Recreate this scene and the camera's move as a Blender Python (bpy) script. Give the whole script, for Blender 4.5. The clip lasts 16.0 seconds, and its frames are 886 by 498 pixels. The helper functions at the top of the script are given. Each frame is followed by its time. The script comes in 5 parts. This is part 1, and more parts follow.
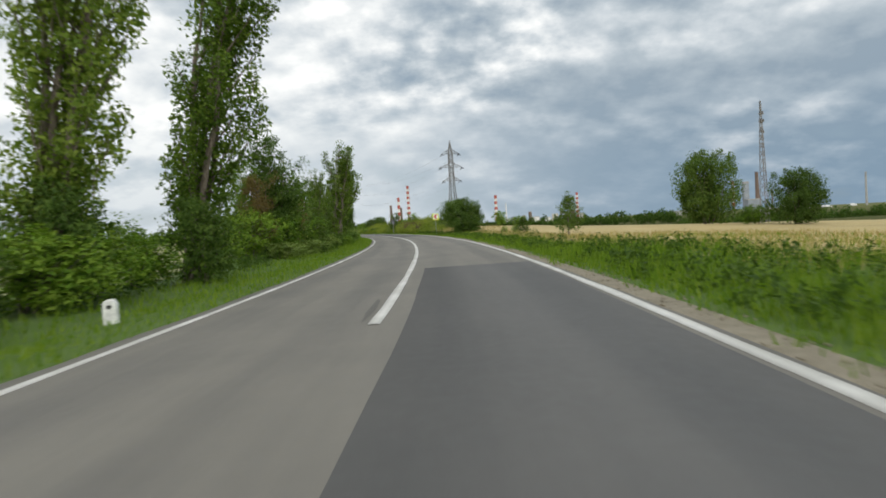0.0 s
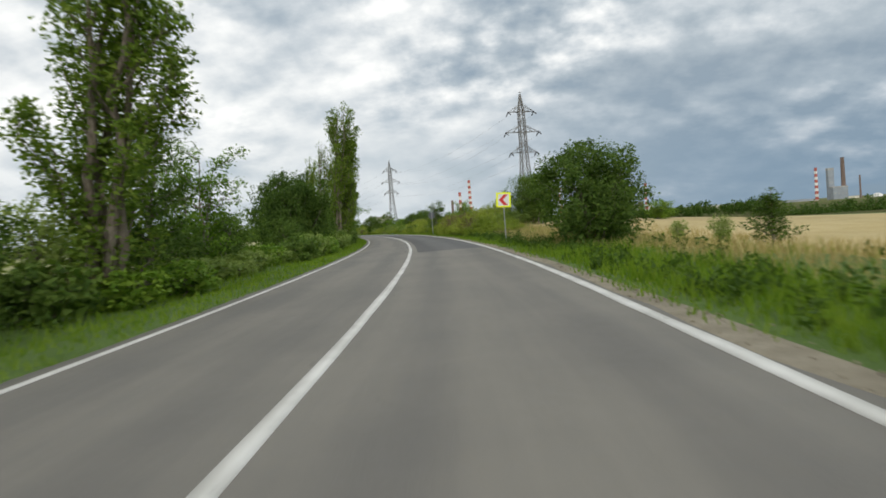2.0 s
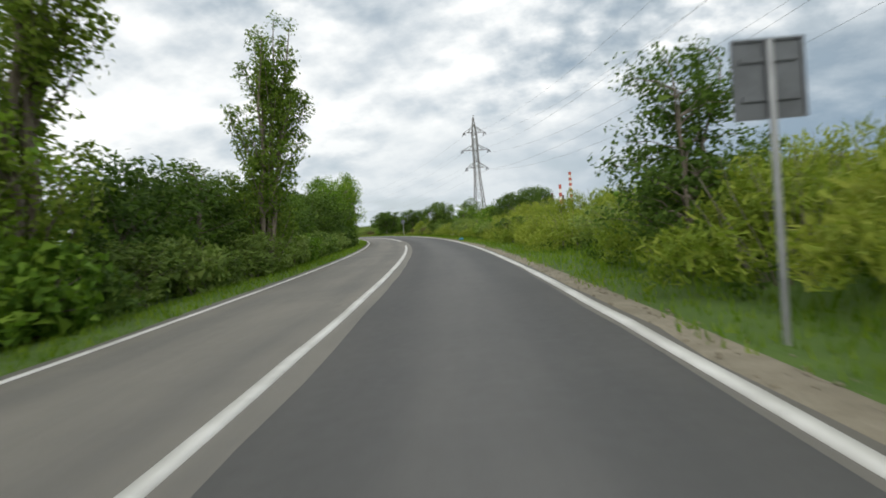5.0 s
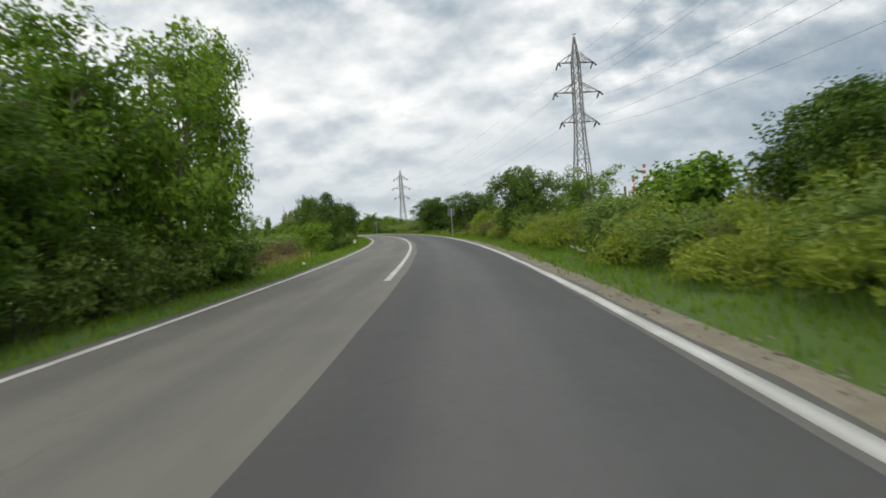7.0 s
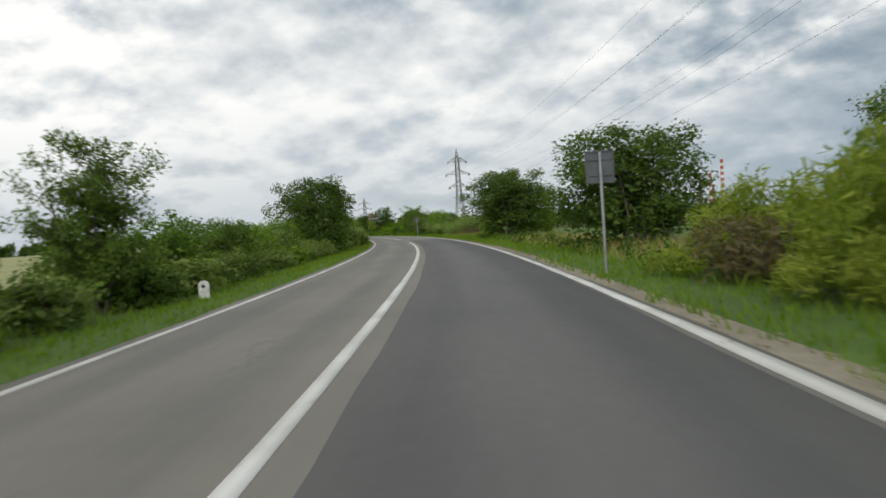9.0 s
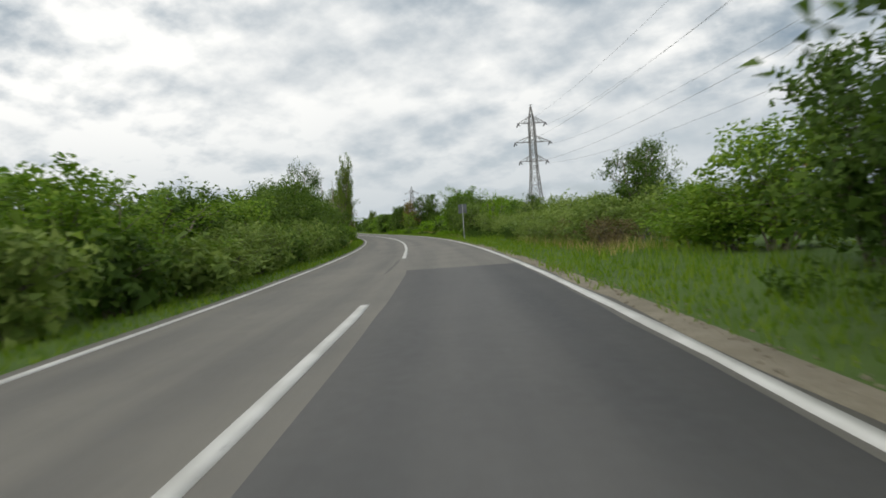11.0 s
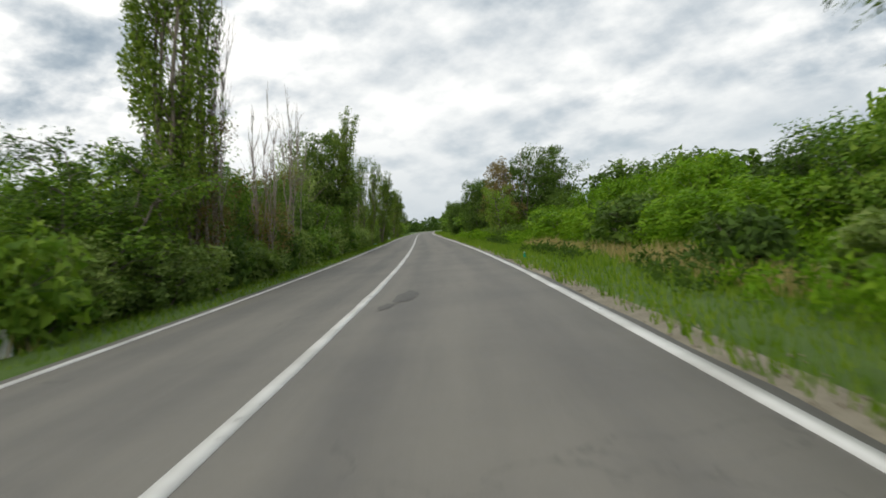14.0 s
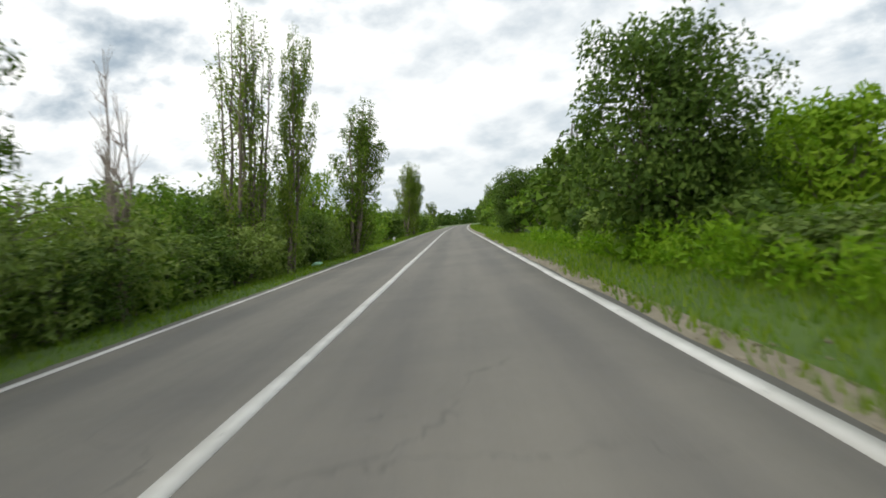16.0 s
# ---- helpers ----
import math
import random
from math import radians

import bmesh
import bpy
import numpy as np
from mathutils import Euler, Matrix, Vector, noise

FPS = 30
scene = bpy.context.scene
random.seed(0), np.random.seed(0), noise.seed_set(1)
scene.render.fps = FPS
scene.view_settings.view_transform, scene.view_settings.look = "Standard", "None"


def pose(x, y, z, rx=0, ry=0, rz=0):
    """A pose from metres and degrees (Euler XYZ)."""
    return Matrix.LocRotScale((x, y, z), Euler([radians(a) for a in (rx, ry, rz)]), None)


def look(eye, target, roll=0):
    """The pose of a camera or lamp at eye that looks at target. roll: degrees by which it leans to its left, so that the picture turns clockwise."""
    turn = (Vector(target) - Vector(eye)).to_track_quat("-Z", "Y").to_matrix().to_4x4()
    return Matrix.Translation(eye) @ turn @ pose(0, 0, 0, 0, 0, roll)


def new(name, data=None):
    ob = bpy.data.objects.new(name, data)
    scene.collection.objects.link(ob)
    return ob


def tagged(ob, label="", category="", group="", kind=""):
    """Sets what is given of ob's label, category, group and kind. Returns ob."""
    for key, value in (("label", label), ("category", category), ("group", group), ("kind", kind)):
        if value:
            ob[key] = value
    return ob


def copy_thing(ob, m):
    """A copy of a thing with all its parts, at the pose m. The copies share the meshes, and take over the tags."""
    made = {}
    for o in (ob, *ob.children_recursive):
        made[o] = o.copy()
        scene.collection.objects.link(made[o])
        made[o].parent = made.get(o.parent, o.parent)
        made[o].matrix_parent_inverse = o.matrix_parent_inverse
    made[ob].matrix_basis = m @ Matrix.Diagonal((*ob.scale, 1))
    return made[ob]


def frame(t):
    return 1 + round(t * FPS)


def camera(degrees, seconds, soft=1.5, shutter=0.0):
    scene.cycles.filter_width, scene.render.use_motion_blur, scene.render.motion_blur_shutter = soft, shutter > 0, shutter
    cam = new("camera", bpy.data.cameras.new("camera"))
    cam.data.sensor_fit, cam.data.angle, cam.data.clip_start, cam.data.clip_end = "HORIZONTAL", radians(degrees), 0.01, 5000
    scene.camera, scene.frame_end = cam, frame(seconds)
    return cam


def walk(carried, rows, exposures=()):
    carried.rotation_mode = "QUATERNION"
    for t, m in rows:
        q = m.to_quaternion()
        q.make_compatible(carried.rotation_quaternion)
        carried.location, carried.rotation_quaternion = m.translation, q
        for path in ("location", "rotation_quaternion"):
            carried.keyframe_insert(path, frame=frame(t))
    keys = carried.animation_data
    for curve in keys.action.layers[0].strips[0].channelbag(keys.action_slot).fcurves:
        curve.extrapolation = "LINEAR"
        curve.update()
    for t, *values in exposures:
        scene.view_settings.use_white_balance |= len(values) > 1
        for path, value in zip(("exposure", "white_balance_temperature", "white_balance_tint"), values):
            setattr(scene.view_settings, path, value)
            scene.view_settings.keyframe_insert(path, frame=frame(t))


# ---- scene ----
cam = camera(66.0, 16.0, soft=1.7, shutter=0.15)
PATH = [
    (0, pose(1.020, -0.000, 1.134, 87.91, 3.66, 1.47)),
    (0.5, pose(0.902, 10.927, 1.134, 87.96, 3.83, 2.57)),
    (1, pose(0.589, 21.891, 1.134, 87.95, 4.31, 3.93)),
    (1.5, pose(0.029, 32.886, 1.134, 87.78, 4.22, 5.33)),
    (2, pose(-0.850, 43.896, 1.134, 87.86, 4.53, 6.71)),
    (2.5, pose(-1.958, 54.820, 1.134, 87.99, 4.10, 7.89)),
    (3, pose(-3.239, 65.723, 1.134, 88.12, 4.80, 9.42)),
    (3.5, pose(-4.789, 76.557, 1.134, 87.76, 5.21, 10.76)),
    (4, pose(-6.728, 87.392, 1.134, 87.99, 4.91, 12.18)),
    (4.8, pose(-10.445, 104.766, 1.134, 88.00, 4.66, 14.41)),
    (5.6, pose(-14.764, 121.995, 1.134, 88.01, 4.41, 16.50)),
    (6.5, pose(-20.354, 141.187, 1.134, 88.02, 4.14, 19.08)),
    (7, pose(-23.905, 151.673, 1.134, 87.87, 4.08, 20.56)),
    (7.5, pose(-27.714, 162.072, 1.134, 87.85, 4.03, 21.96)),
    (8, pose(-31.763, 172.325, 1.134, 87.93, 3.81, 23.43)),
    (8.5, pose(-35.943, 182.446, 1.134, 88.10, 4.27, 24.79)),
    (9, pose(-40.333, 192.394, 1.134, 88.05, 3.92, 25.99)),
    (9.8, pose(-47.605, 208.058, 1.134, 88.01, 3.94, 28.02)),
    (10.6, pose(-55.489, 223.430, 1.134, 87.97, 3.95, 30.19)),
    (11.5, pose(-65.109, 240.325, 1.134, 87.93, 3.96, 32.72)),
    (12, pose(-70.695, 249.451, 1.134, 88.00, 4.52, 34.20)),
    (12.5, pose(-76.540, 258.318, 1.134, 88.00, 4.87, 35.43)),
    (13, pose(-82.661, 267.003, 1.134, 87.99, 5.12, 36.66)),
    (13.5, pose(-88.920, 275.546, 1.134, 87.90, 4.88, 37.81)),
    (14, pose(-95.327, 283.918, 1.134, 88.22, 4.75, 39.08)),
    (14.5, pose(-101.765, 292.215, 1.134, 87.84, 6.06, 40.18)),
    (15, pose(-108.444, 300.309, 1.134, 87.81, 6.04, 41.24)),
    (15.5, pose(-115.264, 308.256, 1.134, 87.84, 5.17, 42.04)),
    (16, pose(-122.182, 316.181, 1.134, 87.87, 5.57, 42.05)),
]
EXPOSURES = [(0, 0.03), (1, -0.06), (2, 0.0), (3.4, 0.0), (4, 0.15), (6.5, 0.02), (7.5, -0.05), (9, -0.13), (11.5, -0.14), (13, -0.16), (14, 0.0), (15.2, 0.08), (16, 0.22)]
walk(cam, PATH, EXPOSURES)

# ---- light ----
SUN_AZ, SUN_EL = 190.0, 38.0          # degrees left of the starting heading, degrees above the horizon
sun_way = Vector((-math.sin(radians(SUN_AZ)) * math.cos(radians(SUN_EL)),
                  math.cos(radians(SUN_AZ)) * math.cos(radians(SUN_EL)), math.sin(radians(SUN_EL))))
sun_data = bpy.data.lights.new("sun", "SUN")
sun_data.energy, sun_data.angle, sun_data.color = 1.45, radians(40), (1.0, 0.97, 0.90)
sun = new("sun", sun_data)
sun.matrix_world = look(sun_way * 100, (0, 0, 0))


class Nodes:
    """Small wrapper to wire shader nodes."""

    def __init__(self, tree):
        self.tree = tree

    def add(self, kind, **settings):
        node = self.tree.nodes.new(kind)
        for key, value in settings.items():
            if key == "ins":
                for slot, v in value.items():
                    self.put(node, slot, v)
            elif key == "op":
                node.operation = value
            elif key == "blend":
                node.blend_type = value
            elif key == "kind":
                node.data_type = value
            elif key == "dims":
                node.noise_dimensions = value
        return node

    def put(self, node, slot, v):
        if isinstance(v, bpy.types.NodeSocket):
            self.tree.links.new(v, node.inputs[slot])
        else:
            node.inputs[slot].default_value = v

    def math(self, op, a, b=0.0, c=0.0):
        node = self.add("ShaderNodeMath", op=op)
        self.put(node, 0, a), self.put(node, 1, b), self.put(node, 2, c)
        return node.outputs[0]

    def noise(self, vec, scale, detail=4.0, rough=0.55, distort=0.0):
        node = self.add("ShaderNodeTexNoise", ins={"Scale": scale, "Detail": detail, "Roughness": rough, "Distortion": distort})
        if vec is not None:
            self.put(node, "Vector", vec)
        return node.outputs["Fac"]

    def ramp(self, fac, *stops):
        node = self.add("ShaderNodeValToRGB")
        self.put(node, 0, fac)
        els = node.color_ramp.elements
        while len(els) < len(stops):
            els.new(0.5)
        for el, (pos, col) in zip(els, stops):
            el.position = pos
            el.color = (*col, 1.0) if len(col) == 3 else col
        return node.outputs[0]

    def span(self, v, a, b, lo=0.0, hi=1.0):
        node = self.add("ShaderNodeMapRange")
        node.interpolation_type = "SMOOTHSTEP"
        for slot, x in zip((0, 1, 2, 3, 4), (v, a, b, lo, hi)):
            self.put(node, slot, x)
        return node.outputs[0]

    def mix(self, fac, a, b, blend="MIX"):
        node = self.add("ShaderNodeMixRGB", blend=blend)
        for slot, x in zip((0, 1, 2), (fac, a, b)):
            self.put(node, slot, (*x, 1.0) if isinstance(x, tuple) and len(x) == 3 else x)
        return node.outputs[0]


GLOOM = (0.56, 0.815, 0.15)           # towards the heavy rain cloud in an otherwise bright deck


def make_sky():
    world = bpy.data.worlds.new("overcast_sky")
    scene.world = world
    world.use_nodes = True
    n = Nodes(world.node_tree)
    back = world.node_tree.nodes["Background"]
    sky = n.add("ShaderNodeTexSky")
    sky.sky_type, sky.sun_disc = "NISHITA", False
    sky.sun_elevation, sky.sun_rotation = radians(SUN_EL), radians(-SUN_AZ)
    coord = n.add("ShaderNodeTexCoord").outputs["Generated"]
    sep = n.add("ShaderNodeSeparateXYZ", ins={0: coord})
    up = n.math("MAXIMUM", sep.outputs[2], 0.0)
    low = n.math("ADD", up, 0.38)
    flat = n.add("ShaderNodeCombineXYZ", ins={0: n.math("DIVIDE", sep.outputs[0], low), 1: n.math("DIVIDE", sep.outputs[1], low), 2: 0.0}).outputs[0]
    higher = n.add("ShaderNodeVectorMath", op="MULTIPLY", ins={0: flat, 1: (0.965, 0.965, 1.0)}).outputs[0]
    # how far from the heavy cloud
    dot = n.add("ShaderNodeVectorMath", op="DOT_PRODUCT", ins={0: coord, 1: GLOOM}).outputs["Value"]
    near = n.math("SUBTRACT", 1.0, n.span(dot, 0.68, 0.99))
    big = n.noise(flat, 0.55, 3.0, 0.5)
    den = n.noise(flat, 3.5, 8.0, 0.54)
    above = n.noise(higher, 3.5, 8.0, 0.54)
    # rounded heads of cloud, pushed out of shape
    stir = n.add("ShaderNodeTexNoise", ins={"Vector": coord, "Scale": 9.0, "Detail": 3.0}).outputs["Color"]
    tall = n.add("ShaderNodeVectorMath", op="MULTIPLY", ins={0: coord, 1: (1.0, 1.0, 1.7)}).outputs[0]
    stirred = n.add("ShaderNodeVectorMath", op="ADD", ins={0: tall, 1: n.add("ShaderNodeVectorMath", op="SCALE", ins={0: stir, 3: 0.16}).outputs[0]}).outputs[0]
    cell = n.add("ShaderNodeTexVoronoi")
    cell.feature = "SMOOTH_F1"
    for slot, v in (("Vector", stirred), ("Scale", 8.0), ("Smoothness", 0.7), ("Detail", 1.5), ("Roughness", 0.45)):
        n.put(cell, slot, v)
    puff = n.math("SUBTRACT", 0.46, cell.outputs["Distance"])
    # cloud heads are white on top and grey underneath
    relief = n.math("MULTIPLY", n.math("SUBTRACT", den, above), 0.75)
    shape = n.math("ADD", n.math("MULTIPLY", n.math("SUBTRACT", den, 0.5), 0.75), n.math("MULTIPLY", puff, 0.28))
    # calm stretches between the broken ones
    busy = n.span(n.noise(flat, 1.1, 2.0, 0.5), 0.36, 0.62, 0.50, 1.22)
    body = n.math("ADD", n.math("MULTIPLY", n.math("SUBTRACT", big, 0.5), 0.46), n.math("ADD", 0.536, n.math("MULTIPLY", n.math("ADD", shape, relief), busy)))
    lit = n.math("ADD", body, n.math("MULTIPLY", n.math("SUBTRACT", near, 0.60), n.span(up, 0.05, 0.36, 0.32, 0.14)))
    cloud = n.ramp(lit, (0.26, (0.31, 0.385, 0.455)), (0.39, (0.46, 0.53, 0.585)), (0.48, (0.63, 0.685, 0.725)), (0.57, (0.85, 0.88, 0.89)), (0.68, (1.12, 1.12, 1.09)))
    # smooth grey-blue band low over the land
    haze = n.mix(near, (0.205, 0.305, 0.41), (0.58, 0.645, 0.69))
    band = n.math("SUBTRACT", 1.0, n.span(n.math("ADD", sep.outputs[2], n.math("MULTIPLY", n.math("SUBTRACT", big, 0.5), 0.22)), 0.02, 0.23))
    cloud = n.mix(n.math("MULTIPLY", band, 0.80), cloud, haze)
    clear = n.mix(1.0, sky.outputs[0], (0.10, 0.10, 0.10), "MULTIPLY")
    hole = n.math("MULTIPLY", n.span(body, 0.45, 0.2), 0.10)
    n.put(back, 0, n.mix(hole, cloud, clear))
    back.inputs[1].default_value = 1.0


make_sky()


# ---- materials ----
def material(name, rough=0.8, metal=0.0):
    m = bpy.data.materials.new(name)
    m.use_nodes = True
    bsdf = m.node_tree.nodes["Principled BSDF"]
    bsdf.inputs["Roughness"].default_value = rough
    bsdf.inputs["Metallic"].default_value = metal
    return m, Nodes(m.node_tree), bsdf


def bumped(n, bsdf, height, strength, distance):
    node = n.add("ShaderNodeBump", ins={"Strength": strength, "Distance": distance, "Height": height})
    n.put(bsdf, "Normal", node.outputs[0])


def plain(name, color, rough=0.7, metal=0.0, wear=0.25, scale=6.0):
    """A coat of one colour with stains at two sizes and a fine relief."""
    m, n, bsdf = material(name, rough, metal)
    pos = n.add("ShaderNodeTexCoord").outputs["Object"]
    stain = n.noise(pos, scale, 5.0, 0.65)
    grain = n.noise(pos, scale * 14, 3.0, 0.6)
    dark = tuple(c * (1 - wear) for c in color)
    light = tuple(min(1.0, c * (1 + wear * 0.5)) for c in color)
    c = n.mix(n.span(stain, 0.3, 0.7), dark, light)
    c = n.mix(n.math("MULTIPLY", grain, 0.25), c, dark)
    n.put(bsdf, "Base Color", c)
    bumped(n, bsdf, grain, 0.2, 0.004)
    return m


def leafy(name, colors, shine=0.6, through_light=0.42):
    """Leaves: hue and value differ from leaf to leaf, clump to clump and plant to plant."""
    m, n, bsdf = material(name, shine)
    isle = n.add("ShaderNodeNewGeometry").outputs["Random Per Island"]
    whole = n.add("ShaderNodeObjectInfo").outputs["Random"]
    pos = n.add("ShaderNodeTexCoord").outputs["Object"]
    patch = n.noise(pos, 1.1, 3.0)
    k = n.math("ADD", n.math("MULTIPLY", isle, 0.40), n.math("ADD", n.math("MULTIPLY", patch, 0.45), n.math("MULTIPLY", whole, 0.25)))
    steps = [(0.25 + 0.5 * i / (len(colors) - 1), c) for i, c in enumerate(colors)]
    col = n.ramp(k, *steps)
    n.put(bsdf, "Base Color", col)
    bsdf.inputs["Specular IOR Level"].default_value = 0.14
    trans = n.add("ShaderNodeBsdfTranslucent", ins={0: n.mix(1.0, col, (1.0, 1.1, 0.55), "MULTIPLY")})
    both = n.add("ShaderNodeMixShader", ins={0: through_light, 1: bsdf.outputs[0], 2: trans.outputs[0]})
    n.put(m.node_tree.nodes["Material Output"], 0, both.outputs[0])
    return m


def asphalt(name, light, dark, tracks):
    """Asphalt by road metres: u across, v along; worn wheel tracks, stains, cracks and stone grain."""
    m, n, bsdf = material(name, 0.82)
    uv = n.add("ShaderNodeUVMap").outputs[0]
    sep = n.add("ShaderNodeSeparateXYZ", ins={0: uv})
    u = sep.outputs[0]
    long_vec = n.add("ShaderNodeVectorMath", op="MULTIPLY", ins={0: uv, 1: (1.0, 0.06, 1.0)}).outputs[0]
    streak = n.noise(long_vec, 1.7, 4.0, 0.6)
    blotch = n.noise(uv, 0.35, 6.0, 0.62)
    grain = n.noise(uv, 95.0, 3.0, 0.7)
    mid = n.noise(uv, 7.0, 5.0, 0.6)
    # wheel tracks lie at about 0.85 m to both sides of each lane's middle
    off = n.math("ABSOLUTE", n.math("SUBTRACT", n.math("ABSOLUTE", n.math("SUBTRACT", u, tracks)), 0.8))
    off2 = n.math("ABSOLUTE", n.math("SUBTRACT", n.math("ABSOLUTE", n.math("ADD", u, 1.35)), 0.72))
    wheel = n.span(n.math("MINIMUM", off, off2), 0.5, 0.05)
    f = n.math("ADD", n.math("MULTIPLY", streak, 0.42), n.math("ADD", n.math("MULTIPLY", blotch, 0.40), n.math("MULTIPLY", mid, 0.18)))
    f = n.math("ADD", f, n.math("MULTIPLY", n.math("SUBTRACT", 0.45, wheel), 0.11))
    col = n.mix(n.span(f, 0.30, 0.70), dark, light)
    crack_cells = n.add("ShaderNodeTexVoronoi", ins={"Vector": n.add("ShaderNodeVectorMath", op="ADD", ins={0: uv, 1: n.mix(1.0, n.noise(uv, 1.2, 4.0), (1.5, 1.5, 1.5), "MULTIPLY")}).outputs[0], "Scale": 0.22})
    crack_cells.feature = "DISTANCE_TO_EDGE"
    crack = n.math("MULTIPLY", n.span(crack_cells.outputs[0], 0.006, 0.002), n.span(blotch, 0.5, 0.62))
    col = n.mix(n.math("MULTIPLY", crack, 0.3), col, (0.03, 0.03, 0.03))
    col = n.mix(n.math("MULTIPLY", n.span(grain, 0.45, 0.75), 0.35), col, tuple(c * 1.6 for c in light))
    n.put(bsdf, "Base Color", col)
    n.put(bsdf, "Roughness", n.span(mid, 0.2, 0.8, 0.72, 0.92))
    bumped(n, bsdf, grain, 0.45, 0.006)
    return m


def road_paint(name):
    m, n, bsdf = material(name, 0.6)
    uv = n.add("ShaderNodeUVMap").outputs[0]
    worn = n.noise(uv, 5.0, 6.0, 0.7)
    dirt = n.noise(uv, 0.7, 4.0, 0.6)
    col = n.mix(n.span(dirt, 0.35, 0.7), (0.52, 0.51, 0.47), (0.70, 0.69, 0.65))
    col = n.mix(n.math("MULTIPLY", n.span(worn, 0.60, 0.72), 0.75), col, (0.17, 0.165, 0.15))
    n.put(bsdf, "Base Color", col)
    bumped(n, bsdf, worn, 0.3, 0.004)
    return m


def soil(name, a, b, c, scale):
    m, n, bsdf = material(name, 0.95)
    pos = n.add("ShaderNodeTexCoord").outputs["Object"]
    f = n.noise(pos, scale, 6.0, 0.65)
    g = n.noise(pos, scale * 12, 4.0, 0.7)
    wide = n.noise(pos, scale * 0.12, 4.0, 0.5)
    col = n.mix(n.span(f, 0.3, 0.7), a, b)
    col = n.mix(n.math("MULTIPLY", n.span(g, 0.45, 0.75), 0.55), col, c)
    col = n.mix(n.math("MULTIPLY", n.span(wide, 0.45, 0.7), 0.35), col, tuple(0.6 * x for x in a))
    n.put(bsdf, "Base Color", col)
    bumped(n, bsdf, n.math("ADD", f, g), 0.6, 0.06)
    return m


def bark(name, a, b):
    m, n, bsdf = material(name, 0.9)
    pos = n.add("ShaderNodeTexCoord").outputs["Object"]
    tall = n.add("ShaderNodeVectorMath", op="MULTIPLY", ins={0: pos, 1: (1.0, 1.0, 0.18)}).outputs[0]
    f = n.noise(tall, 24.0, 5.0, 0.7)
    g = n.noise(pos, 2.0, 3.0)
    col = n.mix(n.span(f, 0.35, 0.65), a, b)
    col = n.mix(n.math("MULTIPLY", n.span(g, 0.5, 0.7), 0.4), col, tuple(0.5 * x for x in a))
    n.put(bsdf, "Base Color", col)
    bumped(n, bsdf, f, 0.7, 0.02)
    return m


OLD_ASPHALT = asphalt("old_asphalt", (0.198, 0.184, 0.155), (0.122, 0.116, 0.104), 1.65)
NEW_ASPHALT = asphalt("newer_asphalt", (0.122, 0.119, 0.112), (0.084, 0.084, 0.082), 1.65)
PAINT = road_paint("road_paint")
GRAVEL = soil("sandy_gravel", (0.235, 0.205, 0.145), (0.33, 0.29, 0.215), (0.13, 0.115, 0.08), 2.2)
TURF = soil("turf", (0.062, 0.122, 0.013), (0.092, 0.160, 0.020), (0.100, 0.120, 0.032), 1.6)
STUBBLE = soil("ripe_field", (0.43, 0.33, 0.14), (0.51, 0.41, 0.20), (0.30, 0.25, 0.09), 0.5)
GREEN_FIELD = soil("pale_green_field", (0.27, 0.28, 0.105), (0.34, 0.33, 0.15), (0.16, 0.19, 0.06), 0.5)
MEADOW = soil("far_meadow", (0.10, 0.12, 0.045), (0.17, 0.17, 0.07), (0.08, 0.11, 0.03), 0.05)
STONE = plain("whitewashed_stone", (0.80, 0.80, 0.77), 0.85, wear=0.3, scale=9.0)
BLACK = plain("black_paint", (0.03, 0.03, 0.03), 0.6)
GALV = plain("galvanised_steel", (0.42, 0.43, 0.44), 0.45, 0.7, 0.2, 3.0)
LATTICE = plain("weathered_lattice_steel", (0.27, 0.26, 0.25), 0.6, 0.5, 0.35, 1.5)
BACKPLATE = plain("dull_sign_back", (0.13, 0.14, 0.15), 0.5, 0.5, 0.2, 4.0)
LIME = plain("fluorescent_yellow_green", (0.88, 0.97, 0.004), 0.8, wear=0.06)
WHITE = plain("white_reflective_sheet", (0.72, 0.73, 0.72), 0.4, wear=0.1)
RED = plain("red_reflective_sheet", (0.60, 0.03, 0.03), 0.4, wear=0.1)
GLASSY = plain("dark_insulator", (0.06, 0.05, 0.05), 0.25)
WIRE = plain("aluminium_wire", (0.25, 0.26, 0.27), 0.5, 0.6)
CH_RED = plain("faded_red_band", (0.46, 0.11, 0.08), 0.8, wear=0.2, scale=0.05)
CH_WHITE = plain("dirty_white_band", (0.78, 0.76, 0.72), 0.8, wear=0.2, scale=0.05)
# concrete, and the far steel stacks painted this pale for haze
CONCRETE = plain("grey_concrete_and_hazed_steel", (0.40, 0.39, 0.37), 0.9, wear=0.25, scale=0.06)
# rust turned a little greyer, with distance haze mixed into the brown
RUST = plain("hazed_rusty_steel", (0.20, 0.14, 0.11), 0.8, wear=0.3, scale=0.1)
BRICKY = plain("ochre_plaster", (0.60, 0.40, 0.10), 0.9, wear=0.15, scale=0.1)
PALE = plain("pale_plaster", (0.66, 0.62, 0.50), 0.9, wear=0.15, scale=0.1)
# slate lightened to a pale blue-grey, the haze mixed into its colour
SLATE = plain("hazed_slate_cladding", (0.30, 0.33, 0.36), 0.7, wear=0.2, scale=0.05)
# land colour shifted to blue-grey, so the haze sits in the hill itself
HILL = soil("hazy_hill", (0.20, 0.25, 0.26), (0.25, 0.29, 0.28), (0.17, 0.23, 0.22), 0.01)
